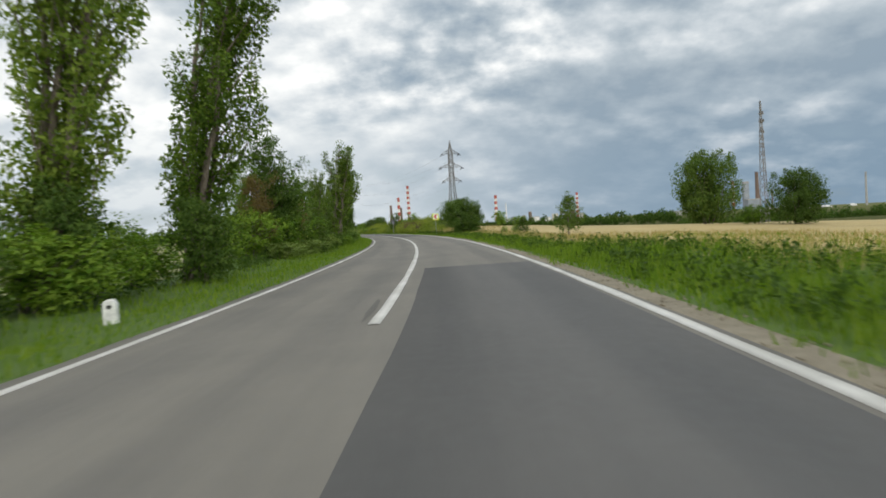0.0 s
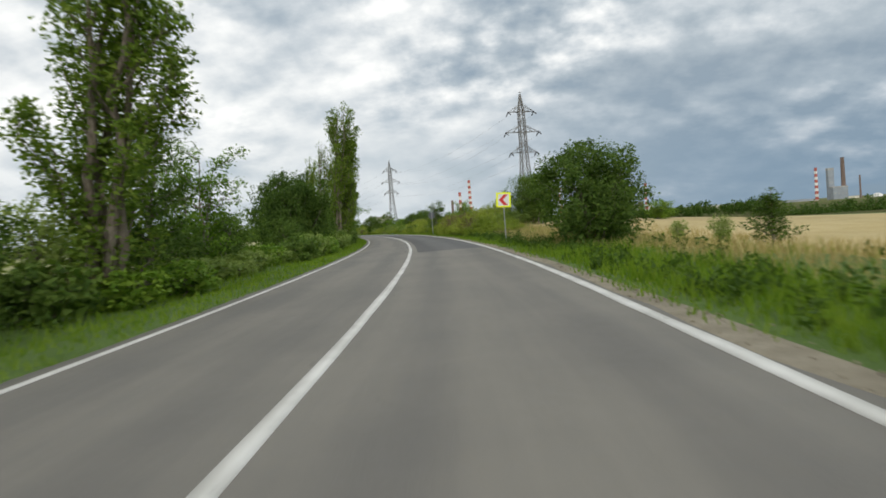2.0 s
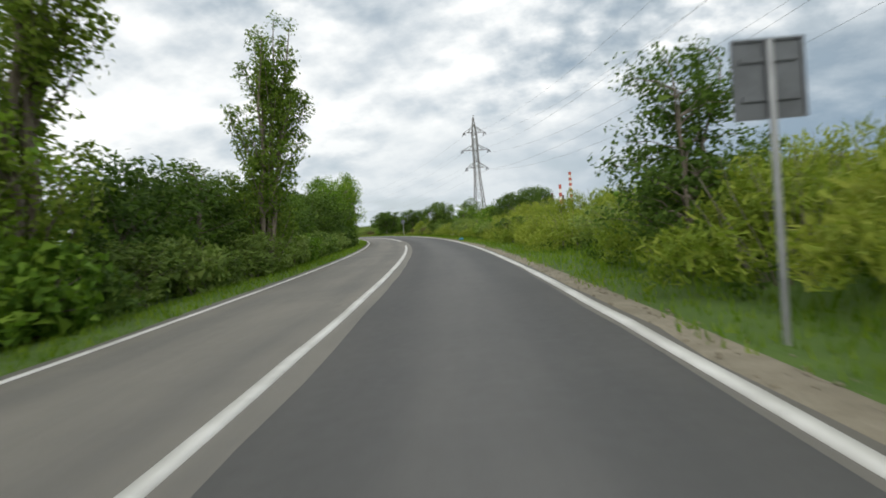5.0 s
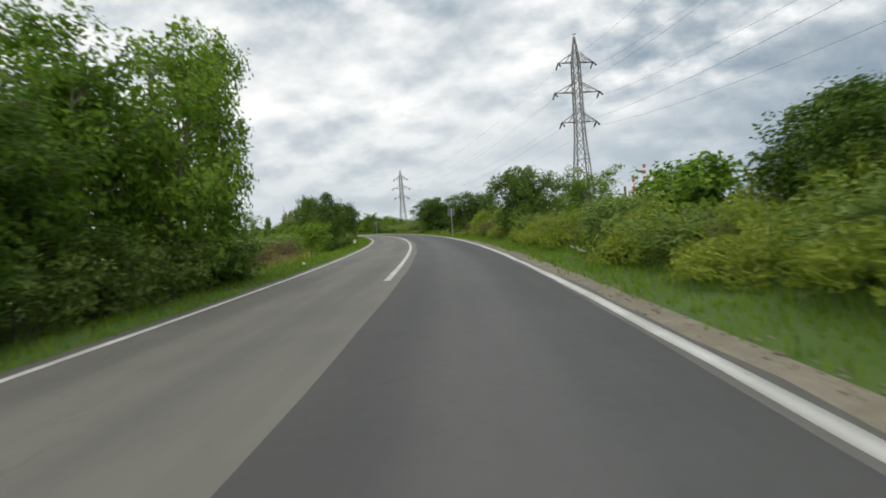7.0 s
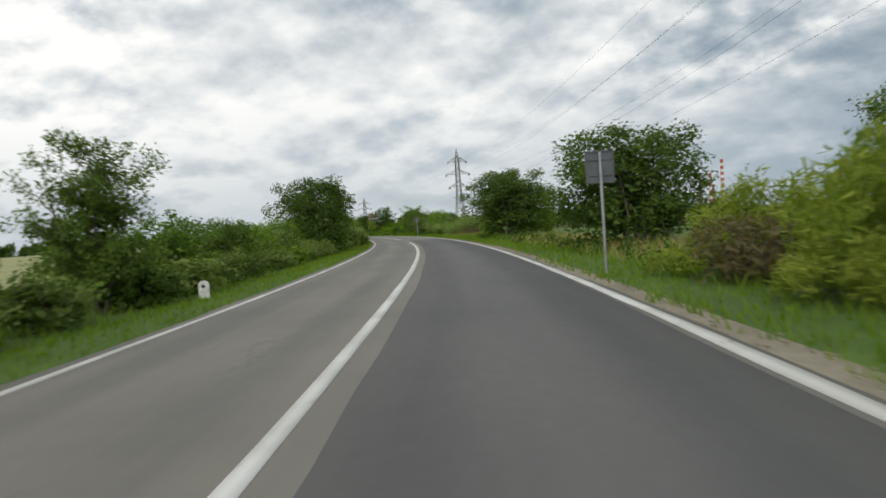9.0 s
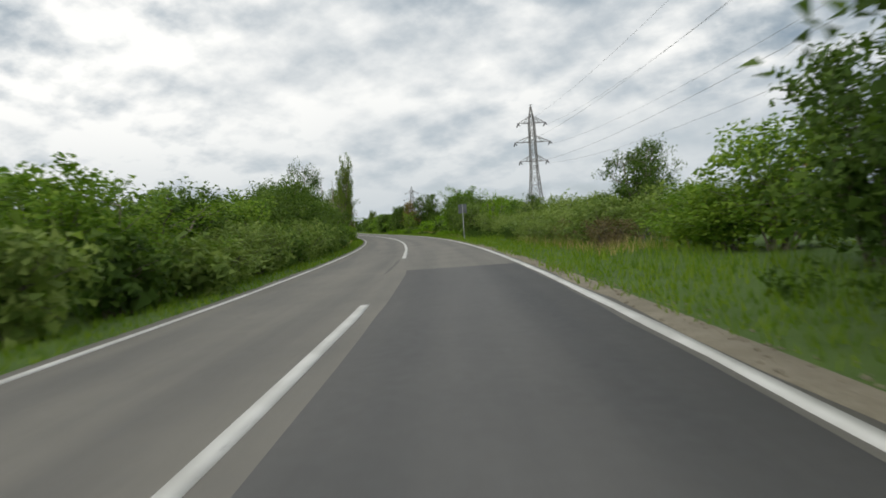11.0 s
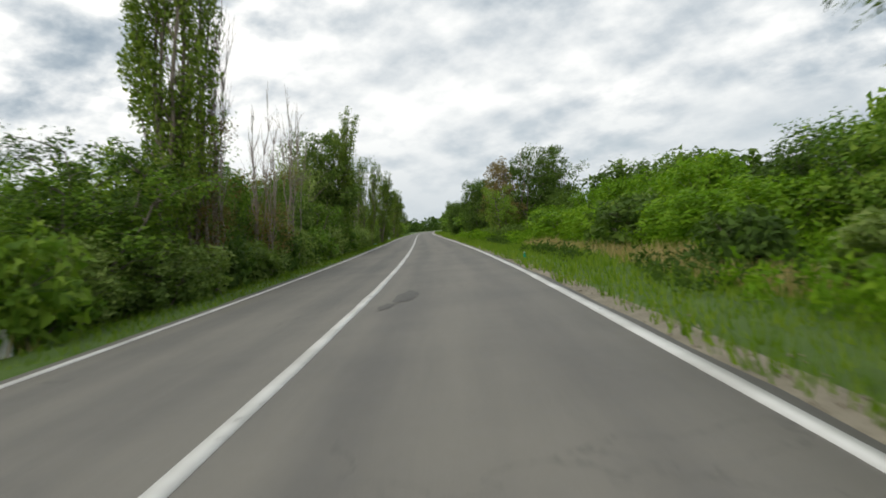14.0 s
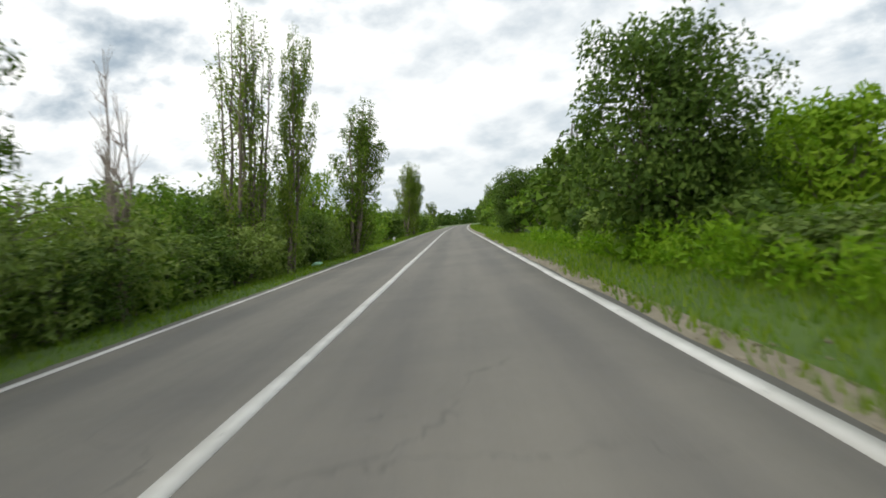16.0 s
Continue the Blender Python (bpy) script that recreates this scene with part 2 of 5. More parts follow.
BARK = bark("grey_brown_bark", (0.13, 0.105, 0.08), (0.24, 0.21, 0.17))
POPLAR_BARK = bark("brown_poplar_bark", (0.12, 0.095, 0.07), (0.23, 0.195, 0.155))
PALE_BARK = bark("bleached_dead_wood", (0.19, 0.155, 0.125), (0.33, 0.28, 0.235))
LEAF_DARK = leafy("dark_leaves", [(0.048, 0.088, 0.018), (0.087, 0.152, 0.028), (0.149, 0.221, 0.043)])
LEAF_MID = leafy("green_leaves", [(0.074, 0.146, 0.018), (0.143, 0.254, 0.030), (0.246, 0.352, 0.048)])
LEAF_POPLAR = leafy("poplar_leaves", [(0.073, 0.131, 0.021), (0.138, 0.218, 0.033), (0.232, 0.302, 0.053)])
LEAF_BRIGHT = leafy("bright_leaves", [(0.084, 0.172, 0.009), (0.152, 0.292, 0.015), (0.244, 0.375, 0.028)])
LEAF_BROOM = leafy("broom_twigs", [(0.130, 0.189, 0.022), (0.224, 0.297, 0.039), (0.349, 0.383, 0.070)])
LEAF_GREY = leafy("grey_green_leaves", [(0.108, 0.168, 0.042), (0.188, 0.267, 0.066), (0.299, 0.371, 0.108)])
LEAF_RUST = leafy("withered_leaves", [(0.110, 0.080, 0.032), (0.195, 0.142, 0.052), (0.270, 0.205, 0.085)])
LEAF_DRY = leafy("half_dead_leaves", [(0.095, 0.075, 0.040), (0.165, 0.132, 0.065), (0.235, 0.195, 0.095)])
LEAF_FAR = leafy("far_leaves", [(0.043, 0.089, 0.020), (0.068, 0.126, 0.026), (0.104, 0.163, 0.033)])
GRASS = leafy("verge_grass", [(0.071, 0.141, 0.009), (0.122, 0.218, 0.016), (0.209, 0.298, 0.031)])
WEED = leafy("verge_weeds", [(0.045, 0.086, 0.015), (0.078, 0.134, 0.026), (0.130, 0.182, 0.043)])
STRAW = leafy("dry_grass", [(0.30, 0.23, 0.10), (0.43, 0.33, 0.15), (0.55, 0.44, 0.23)])
BAG_BLUE = plain("blue_plastic", (0.02, 0.24, 0.52), 0.35)
BAG_WHITE = plain("white_plastic", (0.75, 0.76, 0.76), 0.4)
BOTTLE_GREEN = plain("green_plastic", (0.02, 0.28, 0.12), 0.25)
CUT_WOOD = plain("weathered_wood", (0.34, 0.29, 0.23), 0.85)

# ---- the road's line ----
STEP, AHEAD = 0.945, 760
KNOT = 28.35
CURVE = [2.1, 2.14, 2.06, 2.31, 2.2, 1.86, 2.25, 2.06, 2.15, 2.37, 2.48, 2.14, 1.86, 0.41, 0.04, 0.02, -0.3, -0.4, -0.2, 0.0]
LEFT_EDGE, RIGHT_EDGE = -2.724, 3.263
_i = np.arange(-220, AHEAD)
ROAD_S = _i * STEP
_k = np.interp(ROAD_S, -KNOT + KNOT * np.arange(len(CURVE)), CURVE) * 1e-3
ROAD_H = np.concatenate(([0.0], np.cumsum(_k)[:-1])) * STEP
ROAD_H -= ROAD_H[220]
ROAD_X = np.cumsum(-np.sin(ROAD_H)) * STEP
ROAD_Y = np.cumsum(np.cos(ROAD_H)) * STEP
ROAD_X -= ROAD_X[220]
ROAD_Y -= ROAD_Y[220]


def smooth(a, b, v):
    u = np.clip((np.asarray(v, float) - a) / (b - a), 0, 1)
    return u * u * (3 - 2 * u)


def lie(s, d):
    """Height of the land at s metres along the road and d metres right of its centre line."""
    s, d = np.asarray(s, float), np.asarray(d, float)
    z = -0.042 * np.maximum(0, d - 16)
    z = z + 0.45 * smooth(5.0, 8.5, d) * smooth(80, 95, s) * (1 - smooth(205, 222, s)) * (1 - smooth(14, 40, d))
    z = z - 0.65 * smooth(7.0, 13.0, d) * (1 - smooth(62, 92, s)) * (1 - smooth(60, 160, d))
    z = z - 0.12 * smooth(-3.6, -5.0, d) + 0.12 * smooth(-5.5, -9.0, d)
    z = z + 0.06 * np.sin(s * 0.31 + d * 0.4) * smooth(4.5, 7, np.abs(d)) + 0.05 * np.sin(s * 0.83 - d * 0.9) * smooth(4.2, 6, np.abs(d))
    return z - 0.012


def heading(s):
    return np.interp(s, ROAD_S, ROAD_H)


def at(s, d):
    h = heading(s)
    return np.interp(s, ROAD_S, ROAD_X) + d * np.cos(h), np.interp(s, ROAD_S, ROAD_Y) + d * np.sin(h)


def spot(s, d, turn=0.0, lift=0.0, size=(1, 1, 1), lean=0.0):
    """A pose on the land; +y runs along the road. lean: degrees by which it leans to the right of the road."""
    x, y = at(s, d)
    h = math.degrees(float(heading(s)))
    return pose(float(x), float(y), float(lie(s, d)) + lift, 0, 0, h) @ pose(0, 0, 0, 0, lean, 0) @ pose(0, 0, 0, 0, 0, turn) @ Matrix.Diagonal((*size, 1))


# ---- mesh helpers ----
def np_mesh(name, verts, faces, mat):
    """A mesh from arrays: verts (n, 3), faces (m, k)."""
    verts, faces = np.asarray(verts, np.float32), np.asarray(faces, np.int32)
    me = bpy.data.meshes.new(name)
    me.vertices.add(len(verts))
    me.vertices.foreach_set("co", verts.ravel())
    me.loops.add(faces.size)
    me.loops.foreach_set("vertex_index", faces.ravel())
    me.polygons.add(len(faces))
    me.polygons.foreach_set("loop_start", np.arange(0, faces.size, faces.shape[1], dtype=np.int32))
    me.update(calc_edges=True)
    me.materials.append(mat)
    return me


def part(name, bm, mat, parent, label="", smooth_shade=False):
    """Links a bmesh (or a ready mesh) as one object under a thing or a part."""
    if isinstance(bm, bpy.types.Mesh):
        me = bm
    else:
        me = bpy.data.meshes.new(name)
        bm.to_mesh(me)
        bm.free()
        me.materials.append(mat)
    if smooth_shade:
        me.polygons.foreach_set("use_smooth", [True] * len(me.polygons))
    ob = new(name, me)
    ob.parent = parent
    if label:
        tagged(ob, label)
    return ob


def thing(name, label, category, group="", kind=""):
    return tagged(new(name), label, category, group, kind)


def box(bm, size, m=None, bevel=0.0):
    r = bmesh.ops.create_cube(bm, size=1.0, matrix=(m or Matrix()) @ Matrix.Diagonal((*size, 1)))
    if bevel:
        edges = list({e for v in r["verts"] for e in v.link_edges})
        bmesh.ops.bevel(bm, geom=edges, offset=bevel, segments=2, affect="EDGES")
    return bm


def rod(bm, a, b, r, r2=None, sides=8):
    """A round bar from a to b."""
    a, b = Vector(a), Vector(b)
    way = b - a
    m = Matrix.Translation((a + b) / 2) @ way.to_track_quat("Z", "Y").to_matrix().to_4x4()
    bmesh.ops.create_cone(bm, cap_ends=True, segments=sides, radius1=r, radius2=r if r2 is None else r2, depth=way.length, matrix=m)
    return bm


def turned(bm, profile, sides=16):
    """A turned body from (radius, height) pairs."""
    rings = []
    for r, z in profile:
        rings.append([bm.verts.new((r * math.cos(a), r * math.sin(a), z)) for a in np.linspace(0, 2 * math.pi, sides, endpoint=False)])
    for lo, hi in zip(rings, rings[1:]):
        for i in range(sides):
            j = (i + 1) % sides
            bm.faces.new((lo[i], lo[j], hi[j], hi[i]))
    bm.faces.new(rings[-1])
    bm.faces.new(rings[0][::-1])
    return bm


def ribbon(name, s0, s1, d0, d1, lift, mat, label, category="", kind="structure", ragged=0.0, step=1.5, crown=False, drift=None):
    """A strip of road or paint between two offsets, with thickness, and road metres as its map."""
    n = max(2, int((s1 - s0) / step) + 1)
    ss = np.linspace(s0, s1, n)
    rng = np.random.default_rng(int(abs(s0 * 7 + d0 * 100)) + 5)
    ds = np.linspace(d0, d1, 9 if crown else 2)
    verts, uvs = [], []
    for s in ss:
        for j, d in enumerate(ds):
            if ragged and j in (0, len(ds) - 1):
                d = d + rng.normal(0, ragged)
            if drift:
                d = d + drift(s)
            x, y = at(s, d)
            verts.append((x, y, lift))
            uvs.append((d, s))
    k = len(ds)
    faces = [(i * k + j, i * k + j + 1, (i + 1) * k + j + 1, (i + 1) * k + j) for i in range(n - 1) for j in range(k - 1)]
    # skirts, so that the strip has an edge
    base = len(verts)
    for i in range(n):
        for j in (0, k - 1):
            x, y, z = verts[i * k + j]
            verts.append((x, y, z - 0.09))
            uvs.append(uvs[i * k + j])
    for i in range(n - 1):
        faces.append((base + 2 * i, i * k, (i + 1) * k, base + 2 * i + 2))
        faces.append((i * k + k - 1, base + 2 * i + 1, base + 2 * i + 3, (i + 1) * k + k - 1))
    me = np_mesh(name, verts, faces, mat)
    layer = me.uv_layers.new(name="road")
    uv = np.array(uvs, np.float32)[np.array(faces).ravel()]
    layer.data.foreach_set("uv", uv.ravel())
    return tagged(new(name, me), label, category, "", kind)


# ---- ground and road ----
def make_ground():
    cols = [-330, -240, -160, -100, -60, -38, -25, -17, -12, -9.5, -8, -7, -6.2, -5.5, -4.8, -4.2, -3.6, -3.1, -2.9, 0, 3.3, 3.45, 3.8, 4.3, 4.9, 5.5, 6.3, 7.2, 8.2, 9.5, 11, 13, 16, 22, 32, 50, 80, 130, 210, 330]
    rows = np.concatenate((np.arange(-70, 470, 3.0), np.arange(470, 690, 12.0)))
    S, D = np.meshgrid(rows, cols, indexing="ij")
    X, Y = at(S, D)
    Z = lie(S, D)
    Z[(D > -2.95) & (D < 3.4)] = -0.07
    verts = np.stack([X.ravel(), Y.ravel(), Z.ravel()], 1)
    nr, nc = S.shape
    faces, mats = [], []
    for i in range(nr - 1):
        for j in range(nc - 1):
            faces.append((i * nc + j, i * nc + j + 1, (i + 1) * nc + j + 1, (i + 1) * nc + j))
            s, d = rows[i], (cols[j] + cols[j + 1]) / 2
            wob = 1.2 * math.sin(s * 0.13) + 0.8 * math.sin(s * 0.37)
            if d > (7.4 + 0.3 * wob if 24 < s < 64 else 10.5 + wob) and s < 122:
                mats.append(1)
            elif d < -10.0 + wob:
                mats.append(2)
            elif 3.2 < d < 3.75:
                mats.append(4)
            else:
                mats.append(0)
    ring = [i * nc for i in range(nr)] + [(nr - 1) * nc + j for j in range(1, nc)] + [i * nc + nc - 1 for i in range(nr - 2, -1, -1)] + [j for j in range(nc - 2, 0, -1)]
    c = verts.mean(0)
    out = []
    for q in ring:
        v = verts[q] - c
        v = v[:2] / np.hypot(*v[:2])
        right = max(0.0, float(v[0]))
        out.append((c[0] + v[0] * 4600, c[1] + v[1] * 4600, -4 - 55 * right))
    base = len(verts)
    verts = np.vstack([verts, np.array(out)])
    m = len(ring)
    for i in range(m):
        j = (i + 1) % m
        faces.append((ring[j], ring[i], base + i, base + j))
        mats.append(3)
    me = np_mesh("ground", verts, faces, TURF)
    for extra in (STUBBLE, GREEN_FIELD, MEADOW, GRAVEL):
        me.materials.append(extra)
    me.polygons.foreach_set("material_index", np.array(mats, np.int32))
    return tagged(new("ground", me), "grassy roadside land with ripe fields beyond", "ground", "", "structure")


make_ground()
ribbon("road", -70, 600, -2.98, 3.42, 0.0, OLD_ASPHALT, "worn grey asphalt country road curving gently", "road", ragged=0.03, crown=True)
ribbon("road_patch_1", -60, 18.0, 0.36, 3.12, 0.005, NEW_ASPHALT, "darker asphalt repair in one lane", "road", ragged=0.012)
ribbon("road_patch_2", 72.6, 258.5, 0.31, 3.12, 0.005, NEW_ASPHALT, "long darker asphalt repair in one lane", "road", ragged=0.012)
ribbon("edge_line_left", -65, 560, LEFT_EDGE - 0.05, LEFT_EDGE + 0.05, 0.010, PAINT, "thin white painted edge line, dusty", "road marking", ragged=0.006)
ribbon("edge_line_right", -65, 560, RIGHT_EDGE - 0.068, RIGHT_EDGE + 0.068, 0.010, PAINT, "white painted edge line with worn spots", "road marking", ragged=0.008)
for n_line, (a, b) in enumerate(((-60, -7), (8.0, 153.7), (168.4, 251.0), (265.3, 560))):
    ribbon(f"centre_line_{n_line + 1}", a, b, -0.07, 0.07, 0.010, PAINT, "solid white painted centre line, worn", "road marking", ragged=0.006, drift=lambda s: 0.07 * float(smooth(268, 296, s)))


def road_stain(name, s, d, long, wide, mat, label, seed, lift=0.006):
    """A thin irregular blot or mend lying on the road, longer along it than across."""
    rng = np.random.default_rng(seed)
    n = 22
    ang = np.linspace(0, 2 * np.pi, n, endpoint=False)
    r = 0.5 * (1 + 0.22 * np.sin(2 * ang + rng.uniform(0, 6)) + 0.15 * np.sin(5 * ang + rng.uniform(0, 6)) + rng.normal(0, 0.07, n))
    ss, dd = s + long * r * np.cos(ang), d + wide * r * np.sin(ang)
    ss, dd = np.append(ss, s), np.append(dd, d)
    x, y = at(ss, dd)
    verts = np.stack([x, y, np.full(n + 1, lift)], 1)
    faces = [((i + 1) % n, i, n) for i in range(n)]
    me = np_mesh(name, verts, faces, mat)
    layer = me.uv_layers.new(name="road")
    uv = np.stack([dd, ss], 1).astype(np.float32)[np.array(faces).ravel()]
    layer.data.foreach_set("uv", uv.ravel())
    return tagged(new(name, me), label, "road", "", "structure")


OIL = asphalt("oil_stained_asphalt", (0.130, 0.123, 0.108), (0.078, 0.075, 0.068), 1.65)
road_stain("road_stain_1", 316.3, 0.75, 1.7, 0.42, OIL, "dark oily stain on the asphalt", 3)
road_stain("road_stain_2", 314.9, 0.50, 0.9, 0.20, OIL, "dark oily stain on the asphalt", 4)
road_stain("road_stain_3", 74.2, -0.20, 2.0, 0.09, OIL, "broken dark joint beside the centre line", 5)
road_stain("road_stain_4", 80.4, -0.17, 2.6, 0.08, OIL, "broken dark joint beside the centre line", 6)
road_stain("road_stain_5", 9.6, -0.19, 2.6, 0.10, OIL, "broken dark joint beside the centre line", 7)
road_stain("road_stain_6", 262.6, -0.15, 5.0, 0.09, OIL, "dark crack along the middle of the road", 9)
road_stain("road_stain_7", 259.2, -0.2, 3.6, 0.08, OIL, "dark crack along the middle of the road", 10)

# ---- plants ----
def tubes(paths, stout=0):
    """Tapering limbs: each path is a list of (x, y, z, radius); twigs have three sides, limbs and trunks more."""
    V, F, base = [], [], 0
    for path in paths:
        P = np.array(path, float)
        sides = stout or (3 if P[0, 3] < 0.025 else 4 if P[0, 3] < 0.06 else 7)
        ang = np.linspace(0, 2 * np.pi, sides, endpoint=False)
        way = np.gradient(P[:, :3], axis=0)
        way /= np.linalg.norm(way, axis=1)[:, None] + 1e-9
        side = np.cross(way, (0.31, 0.95, 0.05))
        side /= np.linalg.norm(side, axis=1)[:, None] + 1e-9
        up = np.cross(way, side)
        for i in range(len(P)):
            V.append(P[i, :3] + P[i, 3] * (np.cos(ang)[:, None] * side[i] + np.sin(ang)[:, None] * up[i]))
        for i in range(len(P) - 1):
            for k in range(sides):
                j = (k + 1) % sides
                F.append((base + i * sides + k, base + i * sides + j, base + (i + 1) * sides + j, base + (i + 1) * sides + k))
        base += len(P) * sides
    return np.vstack(V), F


def leaves(rng, centres, radii, per, length, width, upright=0.0, droop=0.0, middle=None):
    """Folded leaf blades in clumps round the given centres."""
    centres, radii = np.asarray(centres, float), np.asarray(radii, float)
    n = len(centres) * per
    idx = np.repeat(np.arange(len(centres)), per)
    off = rng.normal(0, 1, (n, 3))
    off *= (rng.uniform(0.05, 1.0, n) ** 0.45 / (np.linalg.norm(off, axis=1) + 1e-9) * radii[idx] * 1.12)[:, None]
    pos = centres[idx] + off
    if middle is None:
        middle = centres.mean(0) * np.array((1, 1, 0.7))
    outward = pos - middle
    outward /= np.linalg.norm(outward, axis=1)[:, None] + 1e-9
    nor = outward * 0.55 + rng.normal(0, 0.55, (n, 3)) + np.array((0, 0, 0.35))
    nor /= np.linalg.norm(nor, axis=1)[:, None] + 1e-9
    axis = rng.normal(0, 1, (n, 3)) + outward * 0.4 + np.array((0, 0, upright - droop))
    axis -= nor * (axis * nor).sum(1)[:, None] * (1 - min(upright, 1))
    axis /= np.linalg.norm(axis, axis=1)[:, None] + 1e-9
    across = np.cross(nor, axis)
    across /= np.linalg.norm(across, axis=1)[:, None] + 1e-9
    L = (length * rng.uniform(0.65, 1.35, n))[:, None]
    W = (width * rng.uniform(0.7, 1.3, n))[:, None]
    tail = pos - axis * L * 0.5
    a = tail + across * W * 0.5 + nor * W * 0.15
    b = tail - across * W * 0.5
    c = pos + axis * L * 0.5
    keep = np.minimum(np.minimum(a[:, 2], b[:, 2]), c[:, 2]) > 0.01
    V = np.stack([a, b, c], 1)[keep].reshape(-1, 3)
    F = np.arange(len(V)).reshape(-1, 3)
    return V, F


def layered(*sets):
    """Joins several sets of leaves into one crown."""
    V = np.vstack([v for v, _ in sets])
    return V, np.arange(len(V)).reshape(-1, 3)


def bend(rng, a, b, r0, r1, n=5, sway=0.06, arch=0.0):
    a, b = np.array(a, float), np.array(b, float)
    t = np.linspace(0, 1, n)[:, None]
    P = a + (b - a) * t + rng.normal(0, sway, (n, 3)) * np.sin(np.pi * t) * np.linalg.norm(b - a) * 0.5
    P[:, 2] += arch * np.sin(np.pi * t[:, 0])
    R = r0 + (r1 - r0) * t
    return np.hstack([P, R])


def grown(name, label, category, wood, wood_mat, crown, leaf_mat, group, crown_label=""):
    tree = thing(name, label, category, group)
    V, F = tubes(wood)
    part("trunk", np_mesh("trunk", V, F, wood_mat), wood_mat, tree, smooth_shade=True)
    if crown is not None:
        part("crown", np_mesh("crown", crown[0], crown[1], leaf_mat), leaf_mat, tree, crown_label)
    return tree


def poplar(seed, plumes=46, per=36, leaf_mat=None, stems=4, label="tall slender poplar with airy dark green crown"):
    """A columnar poplar, 10 m high and 2.7 m wide: a few stems and many steep branches, each a plume of leaves, with sky between them."""
    rng = np.random.default_rng(seed)
    wood, cl, rad = [], [], []
    H = 10.0
    poles = []
    for k in range(stems):
        a0 = 2 * math.pi * k / stems + rng.normal(0, 0.4)
        fan = rng.uniform(0.35, 0.75) if k else 0.15
        top_z = H * (1 if k == 0 else rng.uniform(0.86, 0.98))
        pole = bend(rng, (0.15 * math.cos(a0), 0.15 * math.sin(a0), -0.2), (fan * math.cos(a0), fan * math.sin(a0), top_z), 0.12, 0.012, 12, 0.014)
        poles.append(pole)
        wood.append(pole)
        for q in (8, 9, 10, 11):
            cl.append(pole[q][:3] + rng.normal(0, 0.06, 3))
            rad.append(0.40 - 0.03 * (q - 8))
    for k in range(plumes):
        pole = poles[k % stems]
        reach_z = pole[-1][2]
        z0 = reach_z * (0.03 + 0.82 * ((k + rng.random()) / plumes) ** 0.85)
        i = int(np.clip(z0 / reach_z * 11, 0, 10))
        p = pole[i][:3]
        long = rng.uniform(1.5, 2.9) * (1.15 - 0.45 * z0 / H)
        z1 = min(H * 0.985, p[2] + long)
        v = z1 / H
        edge = 1.40 * min(1.0, 0.50 + 0.95 * v) * (1.0 - max(0.0, v - 0.6) ** 1.8 * 2.4) * rng.uniform(0.5, 1.0)
        ang = rng.uniform(0, 2 * math.pi)
        ex, ey = p[0] * 0.4 + edge * math.cos(ang), p[1] * 0.4 + edge * math.sin(ang)
        limb = bend(rng, p, (ex, ey, z1), 0.030, 0.005, 7, 0.03)
        limb[1:-1, :2] += (np.array((ex, ey)) - p[:2]) * 0.16
        wood.append(limb)
        for q in range(1, 7):
            cl.append(limb[q][:3] + rng.normal(0, 0.07, 3))
            rad.append(rng.uniform(0.22, 0.36) * (1.0 if q < 6 else 0.7))
    core = leaves(rng, [p[i][:3] for p in poles for i in range(2, 10)], [0.38] * (8 * stems), int(per * 0.75), 0.15, 0.11, upright=0.3)
    crown = layered(leaves(rng, cl, rad, int(per * 1.35), 0.115, 0.086, upright=0.3, middle=np.array((0, 0, 4.5))), core)
    return grown("poplar_tree", label, "tree", wood, POPLAR_BARK, crown, leaf_mat or LEAF_POPLAR, "poplars along the road")


def bare_poplar(seed, tufts=14, leaf_mat=None, label="dead poplar with bare upright bleached branches"):
    """A dying poplar, 10 m high: bare ascending stems, steep thin twigs and a few tufts of leaves low down."""
    rng = np.random.default_rng(seed)
    wood, cl, rad = [], [], []
    for k in range(7):
        ox, oy = rng.normal(0, 0.28, 2)
        ex, ey = ox * 1.8 + rng.normal(0, 0.32), oy * 1.8 + rng.normal(0, 0.32)
        top_z = rng.uniform(5.5, 9.6) if k else 10.0
        stem = bend(rng, (ox, oy, -0.2), (ex, ey, top_z), rng.uniform(0.035, 0.060), 0.008, 10, 0.018)
        wood.append(stem)
        for _ in range(13):
            i = int(rng.integers(3, 9))
            p = stem[i]
            q = (p[0] + rng.normal(0, 0.24), p[1] + rng.normal(0, 0.24), p[2] + rng.uniform(0.7, 1.8))
            twig = bend(rng, p[:3], q, 0.017, 0.004, 5, 0.05)
            wood.append(twig)
            if rng.random() < 0.5:
                wood.append(bend(rng, twig[2][:3], twig[2][:3] + (rng.normal(0, 0.16), rng.normal(0, 0.16), rng.uniform(0.4, 0.9)), 0.009, 0.003, 4, 0.05))
    for _ in range(tufts):
        cl.append((rng.normal(0, 0.6), rng.normal(0, 0.6), rng.uniform(1.5, 5.5)))
        rad.append(0.34)
    crown = leaves(rng, cl, rad, 30, 0.11, 0.075)
    return grown("bare_poplar", label, "tree", wood, PALE_BARK, crown, leaf_mat or LEAF_GREY, "poplars along the road", "few sparse grey-green leaves")


